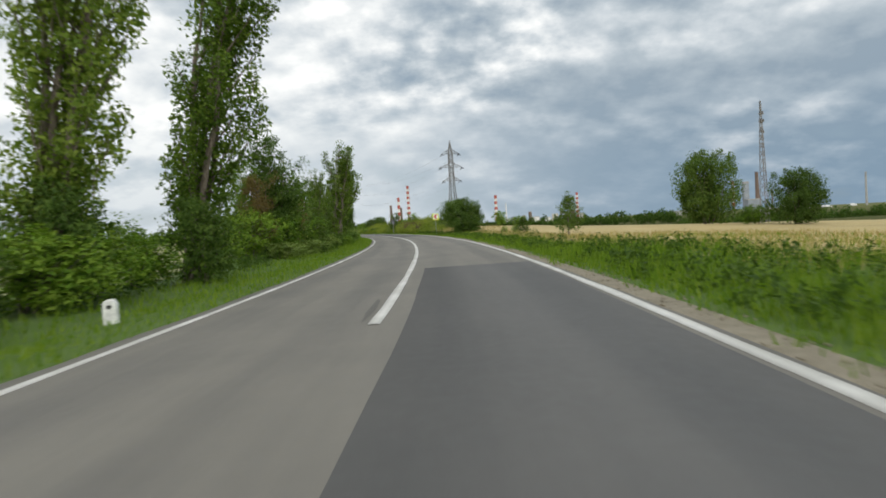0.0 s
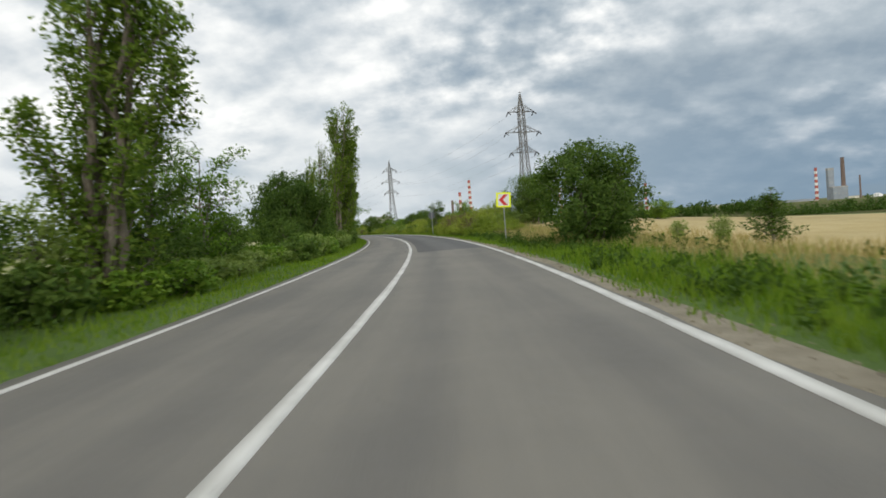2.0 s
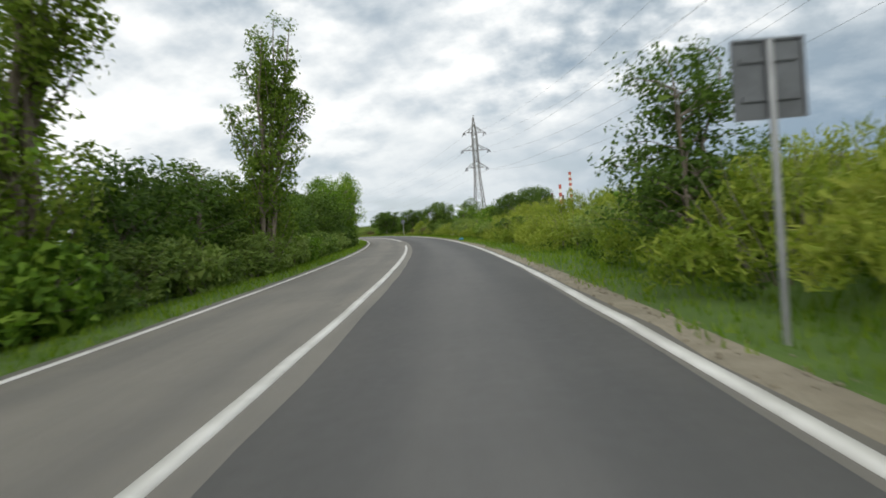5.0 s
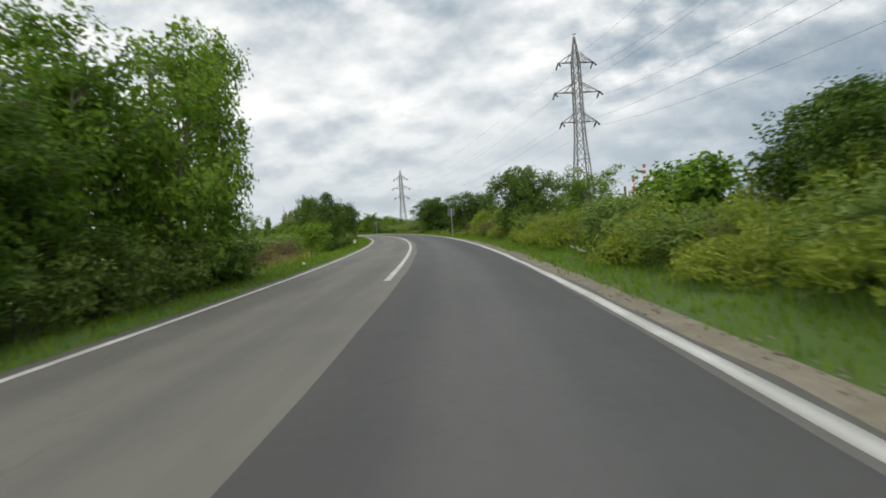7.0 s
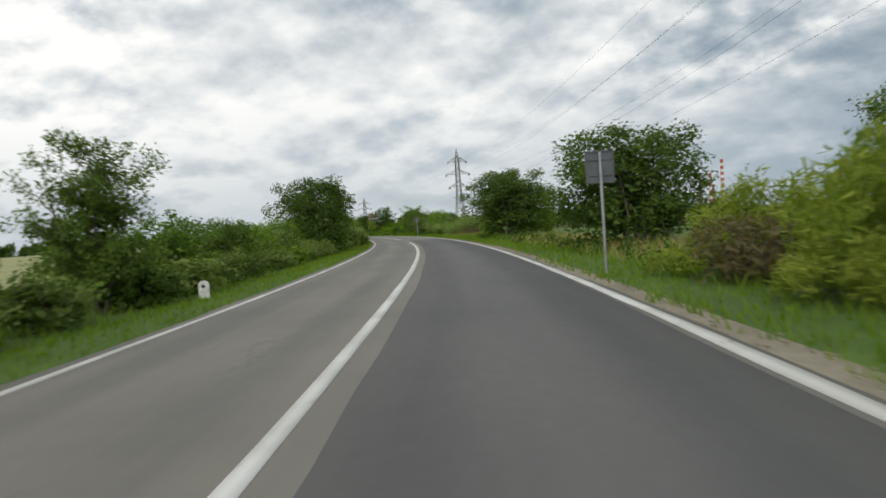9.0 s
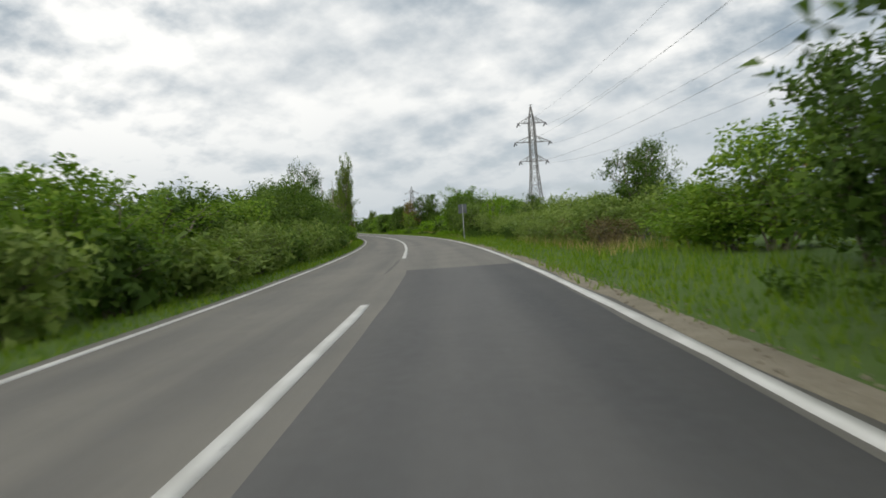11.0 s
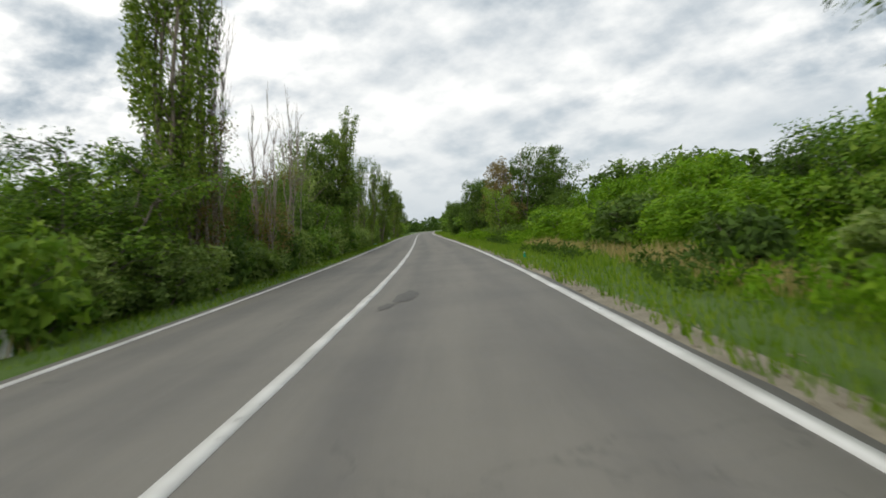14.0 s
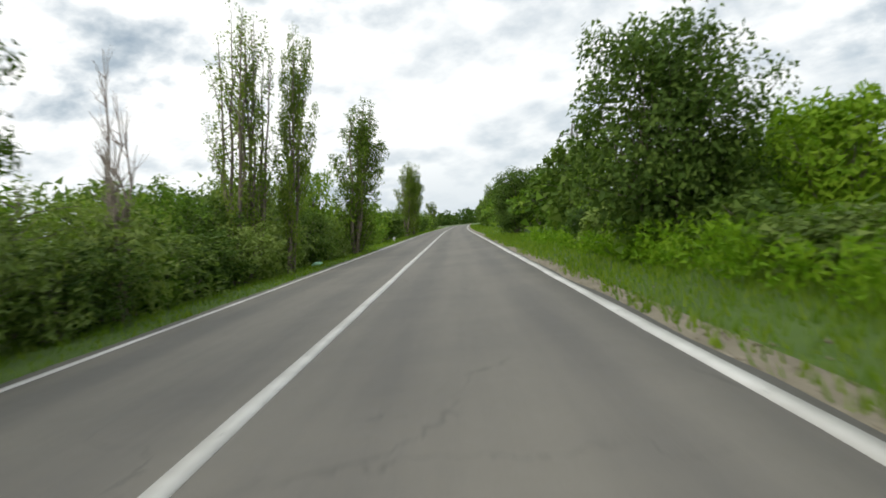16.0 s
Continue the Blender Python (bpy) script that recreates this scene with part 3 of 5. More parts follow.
def bush(seed, leaf_mat, label, name="bush", H=4.0, W=4.4, clumps=88, per=54, size=(0.152, 0.108), lumps=5, base=0.25):
    """A many-stemmed shrub or low tree with leaves down to the ground."""
    rng = np.random.default_rng(seed)
    wood, cl, rad = [], [], []
    tops = [(0.0, 0.0, H * 0.60, W * 0.40)]
    for _ in range(lumps):
        a = rng.uniform(0, 2 * math.pi)
        r = W * rng.uniform(0.12, 0.30)
        tops.append((r * math.cos(a), r * math.sin(a), H * rng.uniform(0.34, 0.66), W * rng.uniform(0.22, 0.32)))
    for x, y, z, r in tops:
        wood.append(bend(rng, (x * 0.25, y * 0.25, -0.15), (x, y, z), 0.045, 0.014, 6, 0.05))
    for k in range(clumps):
        x, y, z, r = tops[k % len(tops)]
        v = rng.normal(0, 1, 3)
        v /= np.linalg.norm(v)
        q = rng.uniform(0.35, 1.0) ** 0.35
        tall = (H - z) if v[2] > 0 else (z - base)
        c = (x + v[0] * r * q, y + v[1] * r * q, max(base, z + v[2] * tall * 0.92 * q))
        cl.append(c)
        rad.append(rng.uniform(0.32, 0.55) * min(1.0, H / 3.0))
        if rng.random() < 0.3:
            wood.append(bend(rng, (x * 0.6, y * 0.6, z * 0.6), c, 0.020, 0.005, 4, 0.08))
    # twigs that stand out of the outline
    for _ in range(16):
        a = rng.uniform(0, 2 * math.pi)
        r = W * rng.uniform(0.1, 0.45)
        z = H * rng.uniform(0.72, 1.0) * (1.03 - (r / W) ** 2 * 1.8)
        cl.append((r * math.cos(a), r * math.sin(a), z))
        rad.append(0.24)
        wood.append(bend(rng, (0, 0, H * 0.45), cl[-1], 0.014, 0.004, 4, 0.03))
    inside = [(x * 0.9, y * 0.9, max(base, z * f)) for x, y, z, r in tops for f in (0.35, 0.75, 1.05)]
    core = leaves(rng, inside, [0.20 * W] * len(inside), max(6, per // 2), size[0] * 1.75, size[1] * 1.8)
    crown = layered(leaves(rng, cl, rad, int(per * 0.80), *size), core)
    return grown(name, label, name.replace("_", " ") if name in ("bush",) else "tree" if "tree" in name else "bush", wood, BARK, crown, leaf_mat, "roadside shrubs and trees")


def open_tree(seed, leaf_mat, label, H=6.0, W=4.4, clumps=120, per=42, bare=0.10):
    """A small roadside tree with forked limbs, a loose feathery crown and sky between the clumps."""
    rng = np.random.default_rng(seed)
    wood, cl, rad = [], [], []
    stems = [(rng.normal(0, 0.15), rng.normal(0, 0.15)) for _ in range(4)]
    inside = []
    for ox, oy in stems:
        ex, ey, ez = ox * 4 + rng.normal(0, W * 0.13), oy * 4 + rng.normal(0, W * 0.13), H * rng.uniform(0.72, 0.95)
        stem = bend(rng, (ox, oy, -0.2), (ex, ey, ez), 0.085, 0.018, 9, 0.04)
        wood.append(stem)
        inside += [stem[i][:3] for i in (3, 4, 5, 6, 7)]
        for _ in range(clumps // 8):
            i = int(rng.integers(2, 9))
            p = stem[i]
            a = rng.uniform(0, 2 * math.pi)
            u = p[2] / H
            reach = W * 0.46 * (0.30 + 0.75 * math.sin(math.pi * min(1, 0.15 + u * 0.80))) * rng.uniform(0.35, 1.0)
            q = (p[0] + reach * math.cos(a), p[1] + reach * math.sin(a), min(H * 0.98, max(H * bare, p[2] + reach * rng.uniform(0.15, 0.75))))
            limb = bend(rng, p[:3], q, 0.028, 0.006, 6, 0.05, 0.08)
            wood.append(limb)
            for f in (2, 3, 4, 5):
                if rng.random() < 0.94:
                    c = limb[f][:3] + rng.normal(0, 0.14, 3)
                    cl.append((c[0], c[1], max(H * bare, c[2])))
                    rad.append(rng.uniform(0.26, 0.46))
    core = leaves(rng, inside, [0.16 * W] * len(inside), int(per * 0.30), 0.26, 0.17, droop=0.3)
    crown = layered(leaves(rng, cl, rad, int(per * 0.78), 0.142, 0.092, droop=0.5), core)
    return grown("small_tree", label, "tree", wood, BARK, crown, leaf_mat, "roadside shrubs and trees")


def broom(seed, leaf_mat, label, H=2.3, W=3.4):
    """A mound of thin upright broom twigs with narrow leaves."""
    rng = np.random.default_rng(seed)
    cl, rad, wood = [], [], []
    for _ in range(120):
        a, r = rng.uniform(0, 2 * math.pi), W * 0.5 * math.sqrt(rng.random())
        z = (H - 0.25) * (1 - (2 * r / W) ** 2.4 * 0.75) * rng.uniform(0.25, 1.0)
        cl.append((r * math.cos(a), r * math.sin(a), max(0.12, z)))
        rad.append(rng.uniform(0.20, 0.32))
    for _ in range(26):
        a, r = rng.uniform(0, 2 * math.pi), W * 0.33 * rng.random()
        wood.append(bend(rng, (0.5 * r * math.cos(a), 0.5 * r * math.sin(a), -0.1), (r * 1.3 * math.cos(a), r * 1.3 * math.sin(a), H * rng.uniform(0.5, 0.9)), 0.016, 0.004, 5, 0.05))
    crown = leaves(rng, cl, rad, 42, 0.18, 0.044, upright=0.9)
    return grown("broom_shrub", label, "bush", wood, BARK, crown, leaf_mat, "broom shrubs on the bank")


def young_tree(seed):
    """A young conical tree with ascending side branches."""
    rng = np.random.default_rng(seed)
    wood, cl, rad = [], [], []
    wood.append(bend(rng, (0, 0, -0.1), (0.05, 0, 2.9), 0.045, 0.008, 8, 0.01))
    for k in range(44):
        z = 0.25 + 2.3 * (k / 44)
        a = k * 2.4
        reach = 1.05 * (1 - z / 3.3) * rng.uniform(0.55, 1.1)
        q = (reach * math.cos(a), reach * math.sin(a), z + reach * 0.75)
        wood.append(bend(rng, (0, 0, z), q, 0.016, 0.004, 4, 0.05))
        for f in (0.45, 0.7, 0.95):
            cl.append((q[0] * f, q[1] * f, z + (q[2] - z) * f))
            rad.append(0.15)
    cl.append((0.05, 0, 2.85))
    rad.append(0.15)
    crown = leaves(rng, cl, rad, 22, 0.11, 0.05, upright=0.5)
    return grown("young_tree", "young conical tree with loose upswept branches in dry grass", "tree", wood, BARK, crown, LEAF_DARK, "roadside shrubs and trees")


KINDS = {
    "low_shrub": ((1.4, 2.4), [lambda: bush(85, LEAF_MID, "low leafy shrub at the foot of the trees", "low_shrub", H=1.4, W=2.4, clumps=46, per=24, size=(0.17, 0.115), lumps=4, base=0.12), lambda: bush(86, LEAF_DARK, "low dark shrub at the foot of the trees", "low_shrub", H=1.4, W=2.4, clumps=46, per=24, size=(0.17, 0.115), lumps=6, base=0.12), lambda: bush(87, LEAF_GREY, "low grey-green shrub at the foot of the trees", "low_shrub", H=1.4, W=2.4, clumps=40, per=30, size=(0.16, 0.10), lumps=5, base=0.12)]),
    "dry_bush": ((1.5, 2.6), [lambda: bush(88, LEAF_DRY, "half-dead brownish thicket bush", "withered_shrub", H=1.5, W=2.6, clumps=46, per=32, size=(0.15, 0.045), lumps=6, base=0.12)]),
    "far_bush": ((4.0, 4.4), [lambda: bush(91, LEAF_DARK, "dense dark green roadside bush", clumps=66, per=26, size=(0.30, 0.20)), lambda: bush(92, LEAF_MID, "dense green roadside bush", clumps=66, per=26, size=(0.30, 0.20), lumps=7)]),
    "far_tree": ((6.0, 4.4), [lambda: open_tree(95, LEAF_MID, "leafy green tree in a roadside row", clumps=80, per=28)]),
    "poplar": ((10.0, 2.3), [lambda: poplar(11), lambda: poplar(12, 50, 38, stems=5), lambda: poplar(13, 44, 38)]),
    "thin_poplar": ((10.0, 2.2), [lambda: poplar(21, 34, 15, LEAF_POPLAR, 5, label="half-bare poplar with thin dark green leaves"), lambda: poplar(22, 30, 16, LEAF_POPLAR, 4, label="half-bare poplar with thin dark green leaves")]),
    "bare_poplar": ((10.0, 2.6), [lambda: bare_poplar(31), lambda: bare_poplar(32, 24)]),
    "brown_poplar": ((10.0, 2.4), [lambda: bare_poplar(35, 60, LEAF_RUST, "withered poplar with reddish brown dry leaves")]),
    "bush": ((4.0, 4.4), [lambda: bush(41, LEAF_DARK, "dense dark green roadside bush"), lambda: bush(42, LEAF_DARK, "dense dark green roadside bush", lumps=7), lambda: bush(43, LEAF_MID, "dense green roadside bush", lumps=6)]),
    "grey_bush": ((3.0, 3.6), [lambda: bush(45, LEAF_GREY, "grey-green thicket bush beside the road", "thicket_shrub", H=3.0, W=3.6, size=(0.17, 0.092), per=31), lambda: bush(46, LEAF_GREY, "grey-green thicket bush beside the road", "thicket_shrub", H=3.0, W=3.6, lumps=7, size=(0.17, 0.092), per=31)]),
    "bright_bush": ((2.6, 3.4), [lambda: bush(48, LEAF_BRIGHT, "bright yellow-green leafy shrub", "leafy_shrub", H=2.6, W=3.4, clumps=70, per=44, size=(0.175, 0.10)), lambda: bush(49, LEAF_BRIGHT, "bright yellow-green leafy shrub", "leafy_shrub", H=2.6, W=3.4, clumps=70, per=44, lumps=7, size=(0.18, 0.09))]),
    "round_tree": ((5.0, 3.9), [lambda: bush(51, LEAF_DARK, "rounded dark green field tree", "field_tree", 5.0, 4.6, 230, 84, (0.130, 0.092), 7, 0.35), lambda: bush(52, LEAF_DARK, "rounded leafy green field tree", "field_tree", 5.0, 4.6, 230, 84, (0.130, 0.092), 8, 0.4)]),
    "big_tree": ((5.0, 5.0), [lambda: bush(55, LEAF_DARK, "rounded dark green field tree", "field_tree", 5.0, 5.0, 250, 105, (0.135, 0.095), 9, 0.12)]),
    "open_tree": ((6.0, 4.4), [lambda: open_tree(61, LEAF_DARK, "small leafy roadside tree with loose crown"), lambda: open_tree(62, LEAF_DARK, "small dark leafy roadside tree with loose crown"), lambda: open_tree(63, LEAF_MID, "small leafy roadside tree with loose crown", clumps=130)]),
    "bright_tree": ((6.0, 4.4), [lambda: open_tree(64, LEAF_BRIGHT, "slender yellow-green sapling with loose crown", clumps=80, per=30)]),
    "dense_tree": ((6.0, 4.4), [lambda: open_tree(67, LEAF_DARK, "small dark leafy tree with lumpy crown", clumps=200, per=58, bare=0.14), lambda: open_tree(69, LEAF_DARK, "small dark leafy tree with lumpy crown", clumps=200, per=58, bare=0.14)]),
    "locust_tree": ((6.0, 4.4), [lambda: open_tree(73, LEAF_MID, "leafy locust tree with several stems", clumps=150, per=46, bare=0.12), lambda: open_tree(74, LEAF_MID, "leafy locust tree with several stems", clumps=150, per=46, bare=0.12)]),
    "rusty_tree": ((6.0, 4.4), [lambda: open_tree(66, LEAF_RUST, "small tree with reddish brown withered foliage", clumps=90, per=44)]),
    "sparse_tree": ((6.0, 4.4), [lambda: open_tree(68, LEAF_GREY, "dying roadside tree with thin scattered leaves", clumps=96, per=22)]),
    "broom": ((2.3, 3.4), [lambda: broom(71, LEAF_BROOM, "yellow-green broom shrub on the grassy bank"), lambda: broom(72, LEAF_BROOM, "yellow-green broom shrub on the grassy bank")]),
    "young_tree": ((3.0, 1.45), [lambda: young_tree(81)]),
}
made_plants = {}


def plant(kind, s, d, H, W, label="", lean=None):
    """Sets one plant of that kind, height and width on the land."""
    (h0, w0), makers = KINDS[kind]
    own = random.Random(int(s * 100) * 613 + int(d * 100))
    i = own.randrange(len(makers))
    lean = own.uniform(-1, 4) if lean is None else lean
    m = spot(s, d, own.uniform(0, 360), -0.03, (W / w0, W / w0, H / h0), lean)
    if (kind, i) in made_plants:
        ob = copy_thing(made_plants[kind, i], m)
    else:
        ob = made_plants[kind, i] = makers[i]()
    ob.matrix_basis = m
    if label:
        tagged(ob, label)
    return ob


def thicket(kinds, s0, s1, d0, d1, h0, h1, w0, w1, step):
    """A run of plants between two distances, set irregularly."""
    own = random.Random(int(s0 * 100) * 419 + int(d0 * 100))
    s = s0
    while s < s1:
        u = (s - s0) / max(1e-6, s1 - s0)
        H = (h0 + (h1 - h0) * u) * own.uniform(0.82, 1.12)
        plant(own.choice(kinds), s, own.uniform(d0, d1), H, own.uniform(w0, w1) * 1.12)
        s += step * own.uniform(1.05, 1.6)


# the inner side of the bend
plant("poplar", 14.6, -7.8, 11.5, 2.5, "tall ivy-clad poplar with dark ragged crown", 11)
plant("poplar", 20.7, -6.7, 11.0, 2.8, "tall broad poplar with dense dark crown", 10)
plant("bush", 19.6, -5.9, 2.7, 2.6)
plant("bush", 14.4, -7.4, 2.8, 2.8)
thicket(["bush"], 8, 19.5, -8.0, -6.8, 1.9, 1.7, 2.6, 3.2, 2.2)
plant("dense_tree", 36.3, -7.6, 6.3, 3.2)
plant("open_tree", 34.5, -8.4, 5.2, 1.5)
plant("open_tree", 38.4, -7.2, 5.2, 2.0)
plant("bush", 37.5, -7.6, 4.6, 4.6)
thicket(["bush", "open_tree", "bush"], 32.5, 52, -8.4, -7.2, 2.6, 3.2, 3.0, 4.0, 2.7)
plant("open_tree", 45.5, -7.4, 5.0, 3.4, "small tree with yellowing loose crown")
plant("poplar", 50.4, -6.9, 5.8, 1.5, "", 4)
plant("open_tree", 52.4, -6.5, 4.9, 2.0)
plant("poplar", 57.8, -6.0, 8.6, 2.9, "", 7)
plant("open_tree", 61.5, -6.6, 4.4, 3.0)
plant("open_tree", 67.2, -7.0, 4.8, 3.2)
thicket(["bush", "grey_bush", "open_tree"], 55, 72, -8.2, -7.0, 2.4, 1.9, 2.6, 3.0, 2.8)
plant("bush", 73.6, -7.6, 2.6, 2.6)
plant("big_tree", 84.6, -6.9, 4.4, 4.0, "broad dark rounded bush above a hedge")
plant("big_tree", 83.6, -6.6, 4.9, 4.5, "broad dark rounded bush above a hedge")
plant("bush", 81.0, -6.6, 2.4, 2.6)
plant("big_tree", 88.0, -6.8, 3.6, 4.4, "broad dark rounded bush above a hedge")
thicket(["bush"], 86, 108, -7.8, -6.6, 3.5, 3.7, 3.4, 4.0, 2.6)
plant("thin_poplar", 101.1, -6.7, 8.6, 1.6, "", 5)
plant("poplar", 102.6, -4.7, 10.4, 1.9, "", 6)
plant("poplar", 101.7, -5.3, 11.8, 3.0, "tall vigorous poplar above a hedge of bushes", 6)
plant("poplar", 121.0, -8.6, 9.4, 1.7, "", 3)
plant("open_tree", 107.5, -5.8, 4.0, 2.6)
plant("poplar", 121.3, -6.0, 9.9, 3.0, "", 6)
plant("poplar", 133.4, -4.7, 8.8, 2.3, "", 6)
thicket(["bush", "open_tree", "bush"], 111, 166, -7.6, -5.9, 3.7, 3.5, 3.4, 4.2, 2.9)
plant("bush", 154.5, -6.8, 4.1, 3.8)
plant("bush", 157.8, -7.0, 4.7, 4.2)
plant("open_tree", 156.0, -6.4, 4.2, 3.4)
plant("locust_tree", 164.0, -5.4, 5.3, 4.0, "leafy locust tree with several stems")
plant("locust_tree", 169.0, -4.9, 6.1, 3.8, "leafy locust tree with several stems")
plant("locust_tree", 171.9, -4.6, 6.4, 2.6, "leafy locust tree with several stems")
plant("open_tree", 161.2, -7.0, 4.5, 4.2)
plant("locust_tree", 167.2, -6.0, 5.9, 4.4, "leafy locust tree with several stems")
plant("bush", 170.4, -6.7, 5.2, 3.8)
plant("bush", 166.8, -6.0, 4.4, 3.6)
plant("sparse_tree", 179.2, -6.3, 2.9, 2.7, "sparse airy grey-green sapling in tall grass")
thicket(["grey_bush", "broom", "grey_bush"], 176, 194, -8.2, -6.6, 1.3, 1.2, 1.6, 2.4, 2.1)
thicket(["dry_bush"], 181, 190, -6.8, -6.0, 0.9, 1.0, 1.4, 1.9, 2.2)
plant("dense_tree", 198.2, -6.3, 2.9, 2.5)
plant("dense_tree", 200.4, -6.8, 3.5, 2.0)
plant("dense_tree", 201.5, -5.7, 3.8, 2.6)
plant("bush", 206.5, -6.2, 2.6, 2.4)
plant("dense_tree", 211.2, -6.0, 3.4, 2.4, "small bushy tree standing over a low hedge")
thicket(["bush"], 196, 207, -7.2, -6.0, 1.9, 1.9, 2.2, 2.8, 2.2)
thicket(["bush", "grey_bush", "bush"], 213, 236, -7.2, -6.0, 1.9, 2.2, 2.2, 2.8, 2.2)
plant("round_tree", 239.3, -5.9, 4.6, 4.4)
thicket(["bush", "bush", "open_tree"], 249, 272, -7.2, -6.0, 2.7, 3.2, 3.2, 4.0, 2.7)
thicket(["bush"], 273, 286, -7.4, -6.2, 3.2, 4.8, 3.4, 4.2, 2.5)
thicket(["bush"], 287, 301, -7.2, -6.2, 4.2, 3.6, 3.2, 4.0, 2.6)
thicket(["grey_bush", "low_shrub"], 250, 287, -4.9, -4.5, 1.5, 1.9, 1.9, 2.5, 1.8)
plant("open_tree", 286.6, -6.8, 6.0, 3.0)
plant("open_tree", 292.9, -7.1, 4.7, 1.7)
plant("open_tree", 299.2, -7.0, 4.3, 3.6)
plant("open_tree", 304.1, -7.0, 3.5, 1.6)
plant("open_tree", 307.8, -7.0, 3.2, 1.5)
plant("bush", 274.6, -6.6, 3.4, 3.8)
plant("bush", 277.8, -6.9, 3.8, 3.8)
plant("open_tree", 288.2, -6.6, 4.7, 3.0)
thicket(["bush"], 302.5, 309, -7.0, -6.2, 1.9, 2.2, 2.4, 3.0, 2.3)
thicket(["bush", "bush", "open_tree"], 310, 330, -7.0, -5.9, 3.3, 3.4, 2.4, 3.2, 2.3)
thicket(["bush", "bush", "open_tree"], 331, 345, -7.2, -6.0, 4.2, 4.3, 2.4, 3.2, 2.3)
plant("poplar", 320.4, -5.1, 10.0, 1.8, "", 6)
plant("thin_poplar", 321.4, -4.8, 9.4, 1.2, "", 6)
plant("bare_poplar", 322.0, -4.7, 8.6, 1.7, "", 5)
plant("bare_poplar", 322.8, -5.3, 8.8, 1.8, "", 5)
plant("brown_poplar", 321.5, -4.4, 7.8, 1.4, "", 5)
plant("brown_poplar", 326.9, -4.2, 6.3, 1.8, "", 5)
plant("bare_poplar", 331.5, -4.5, 7.3, 1.6, "", 5)
thicket(["bush", "bush", "open_tree"], 318, 345, -6.2, -5.5, 3.6, 4.0, 2.6, 3.2, 2.4)
plant("bare_poplar", 343.5, -6.4, 8.8, 2.4, "", 1)
plant("bare_poplar", 347.6, -7.0, 9.3, 2.6, "", 1)
plant("sparse_tree", 342.6, -5.4, 6.4, 3.4)
plant("sparse_tree", 346.4, -6.0, 7.2, 3.8)
plant("thin_poplar", 347.5, -5.6, 7.2, 1.8)
plant("poplar", 347.4, -4.5, 9.1, 1.9, "leafy green poplar beside dying ones", 8)
plant("dense_tree", 346.4, -5.5, 7.6, 4.6, "leafy green tree beside dying poplars", 6)
plant("dense_tree", 353.0, -5.8, 4.8, 3.2, "leafy green tree beside dying poplars")
plant("bare_poplar", 359.3, -5.0, 5.2, 2.4, "", 1)
plant("thin_poplar", 351.0, -5.0, 5.8, 1.0, "", 12)
thicket(["bush", "grey_bush", "bush", "sparse_tree"], 345, 382, -7.0, -5.8, 3.0, 3.4, 2.6, 3.4, 2.4)
thicket(["grey_bush", "low_shrub", "grey_bush", "low_shrub"], 314, 357, -4.9, -4.4, 1.5, 1.8, 1.8, 2.4, 1.8)
thicket(["grey_bush", "bush"], 357, 385, -5.4, -4.9, 2.0, 2.4, 2.2, 2.8, 1.9)
plant("thin_poplar", 367.4, -5.4, 8.5, 1.5, "", 6)
plant("thin_poplar", 368.0, -4.9, 8.3, 1.4, "", 6)
plant("poplar", 368.9, -4.0, 8.0, 1.1, "", 7)
plant("bush", 380.0, -6.0, 4.8, 4.0)
plant("poplar", 382.6, -3.9, 8.1, 2.3, "", 8)
plant("poplar", 427.0, -4.3, 8.8, 2.4, "", 6)
plant("poplar", 429.0, -3.7, 8.6, 2.2, "", 6)
plant("poplar", 466.0, -6.3, 9.0, 2.6)
plant("poplar", 530.0, -6.5, 7.5, 3.2)
thicket(["far_bush", "far_tree"], 383, 520, -7.2, -5.9, 3.6, 3.6, 3.8, 4.6, 4.6)

# the back of the hedge
thicket(["far_bush"], 37, 58, -10.0, -9.0, 2.2, 2.6, 3.4, 4.0, 3.2)
thicket(["far_bush"], 110, 168, -9.8, -8.8, 3.2, 3.4, 3.6, 4.2, 3.4)
thicket(["far_bush"], 256, 300, -9.4, -8.6, 2.8, 3.0, 3.6, 4.2, 3.4)
thicket(["far_bush"], 308, 380, -9.2, -8.4, 2.9, 3.2, 3.6, 4.2, 3.2)

# low growth at the foot of the hedge
thicket(["low_shrub", "grey_bush", "low_shrub", "dry_bush"], 33, 58, -6.6, -5.9, 0.8, 1.1, 1.6, 2.4, 2.1)
plant("rusty_tree", 33.6, -7.4, 4.0, 2.2)
plant("rusty_tree", 41.6, -7.0, 3.4, 2.0)
thicket(["low_shrub", "grey_bush"], 58, 76, -6.2, -5.6, 0.9, 1.0, 1.6, 2.2, 1.7)
thicket(["low_shrub"], 76, 108, -5.3, -4.8, 1.3, 1.3, 1.9, 2.5, 2.0)
thicket(["low_shrub", "grey_bush"], 108, 174, -5.2, -4.7, 1.3, 1.5, 1.9, 2.5, 1.7)
thicket(["low_shrub", "grey_bush"], 206, 248, -5.8, -5.3, 0.9, 1.0, 1.6, 2.0, 2.3)
thicket(["low_shrub"], 296, 386, -5.5, -5.0, 1.1, 1.2, 1.7, 2.1, 2.4)

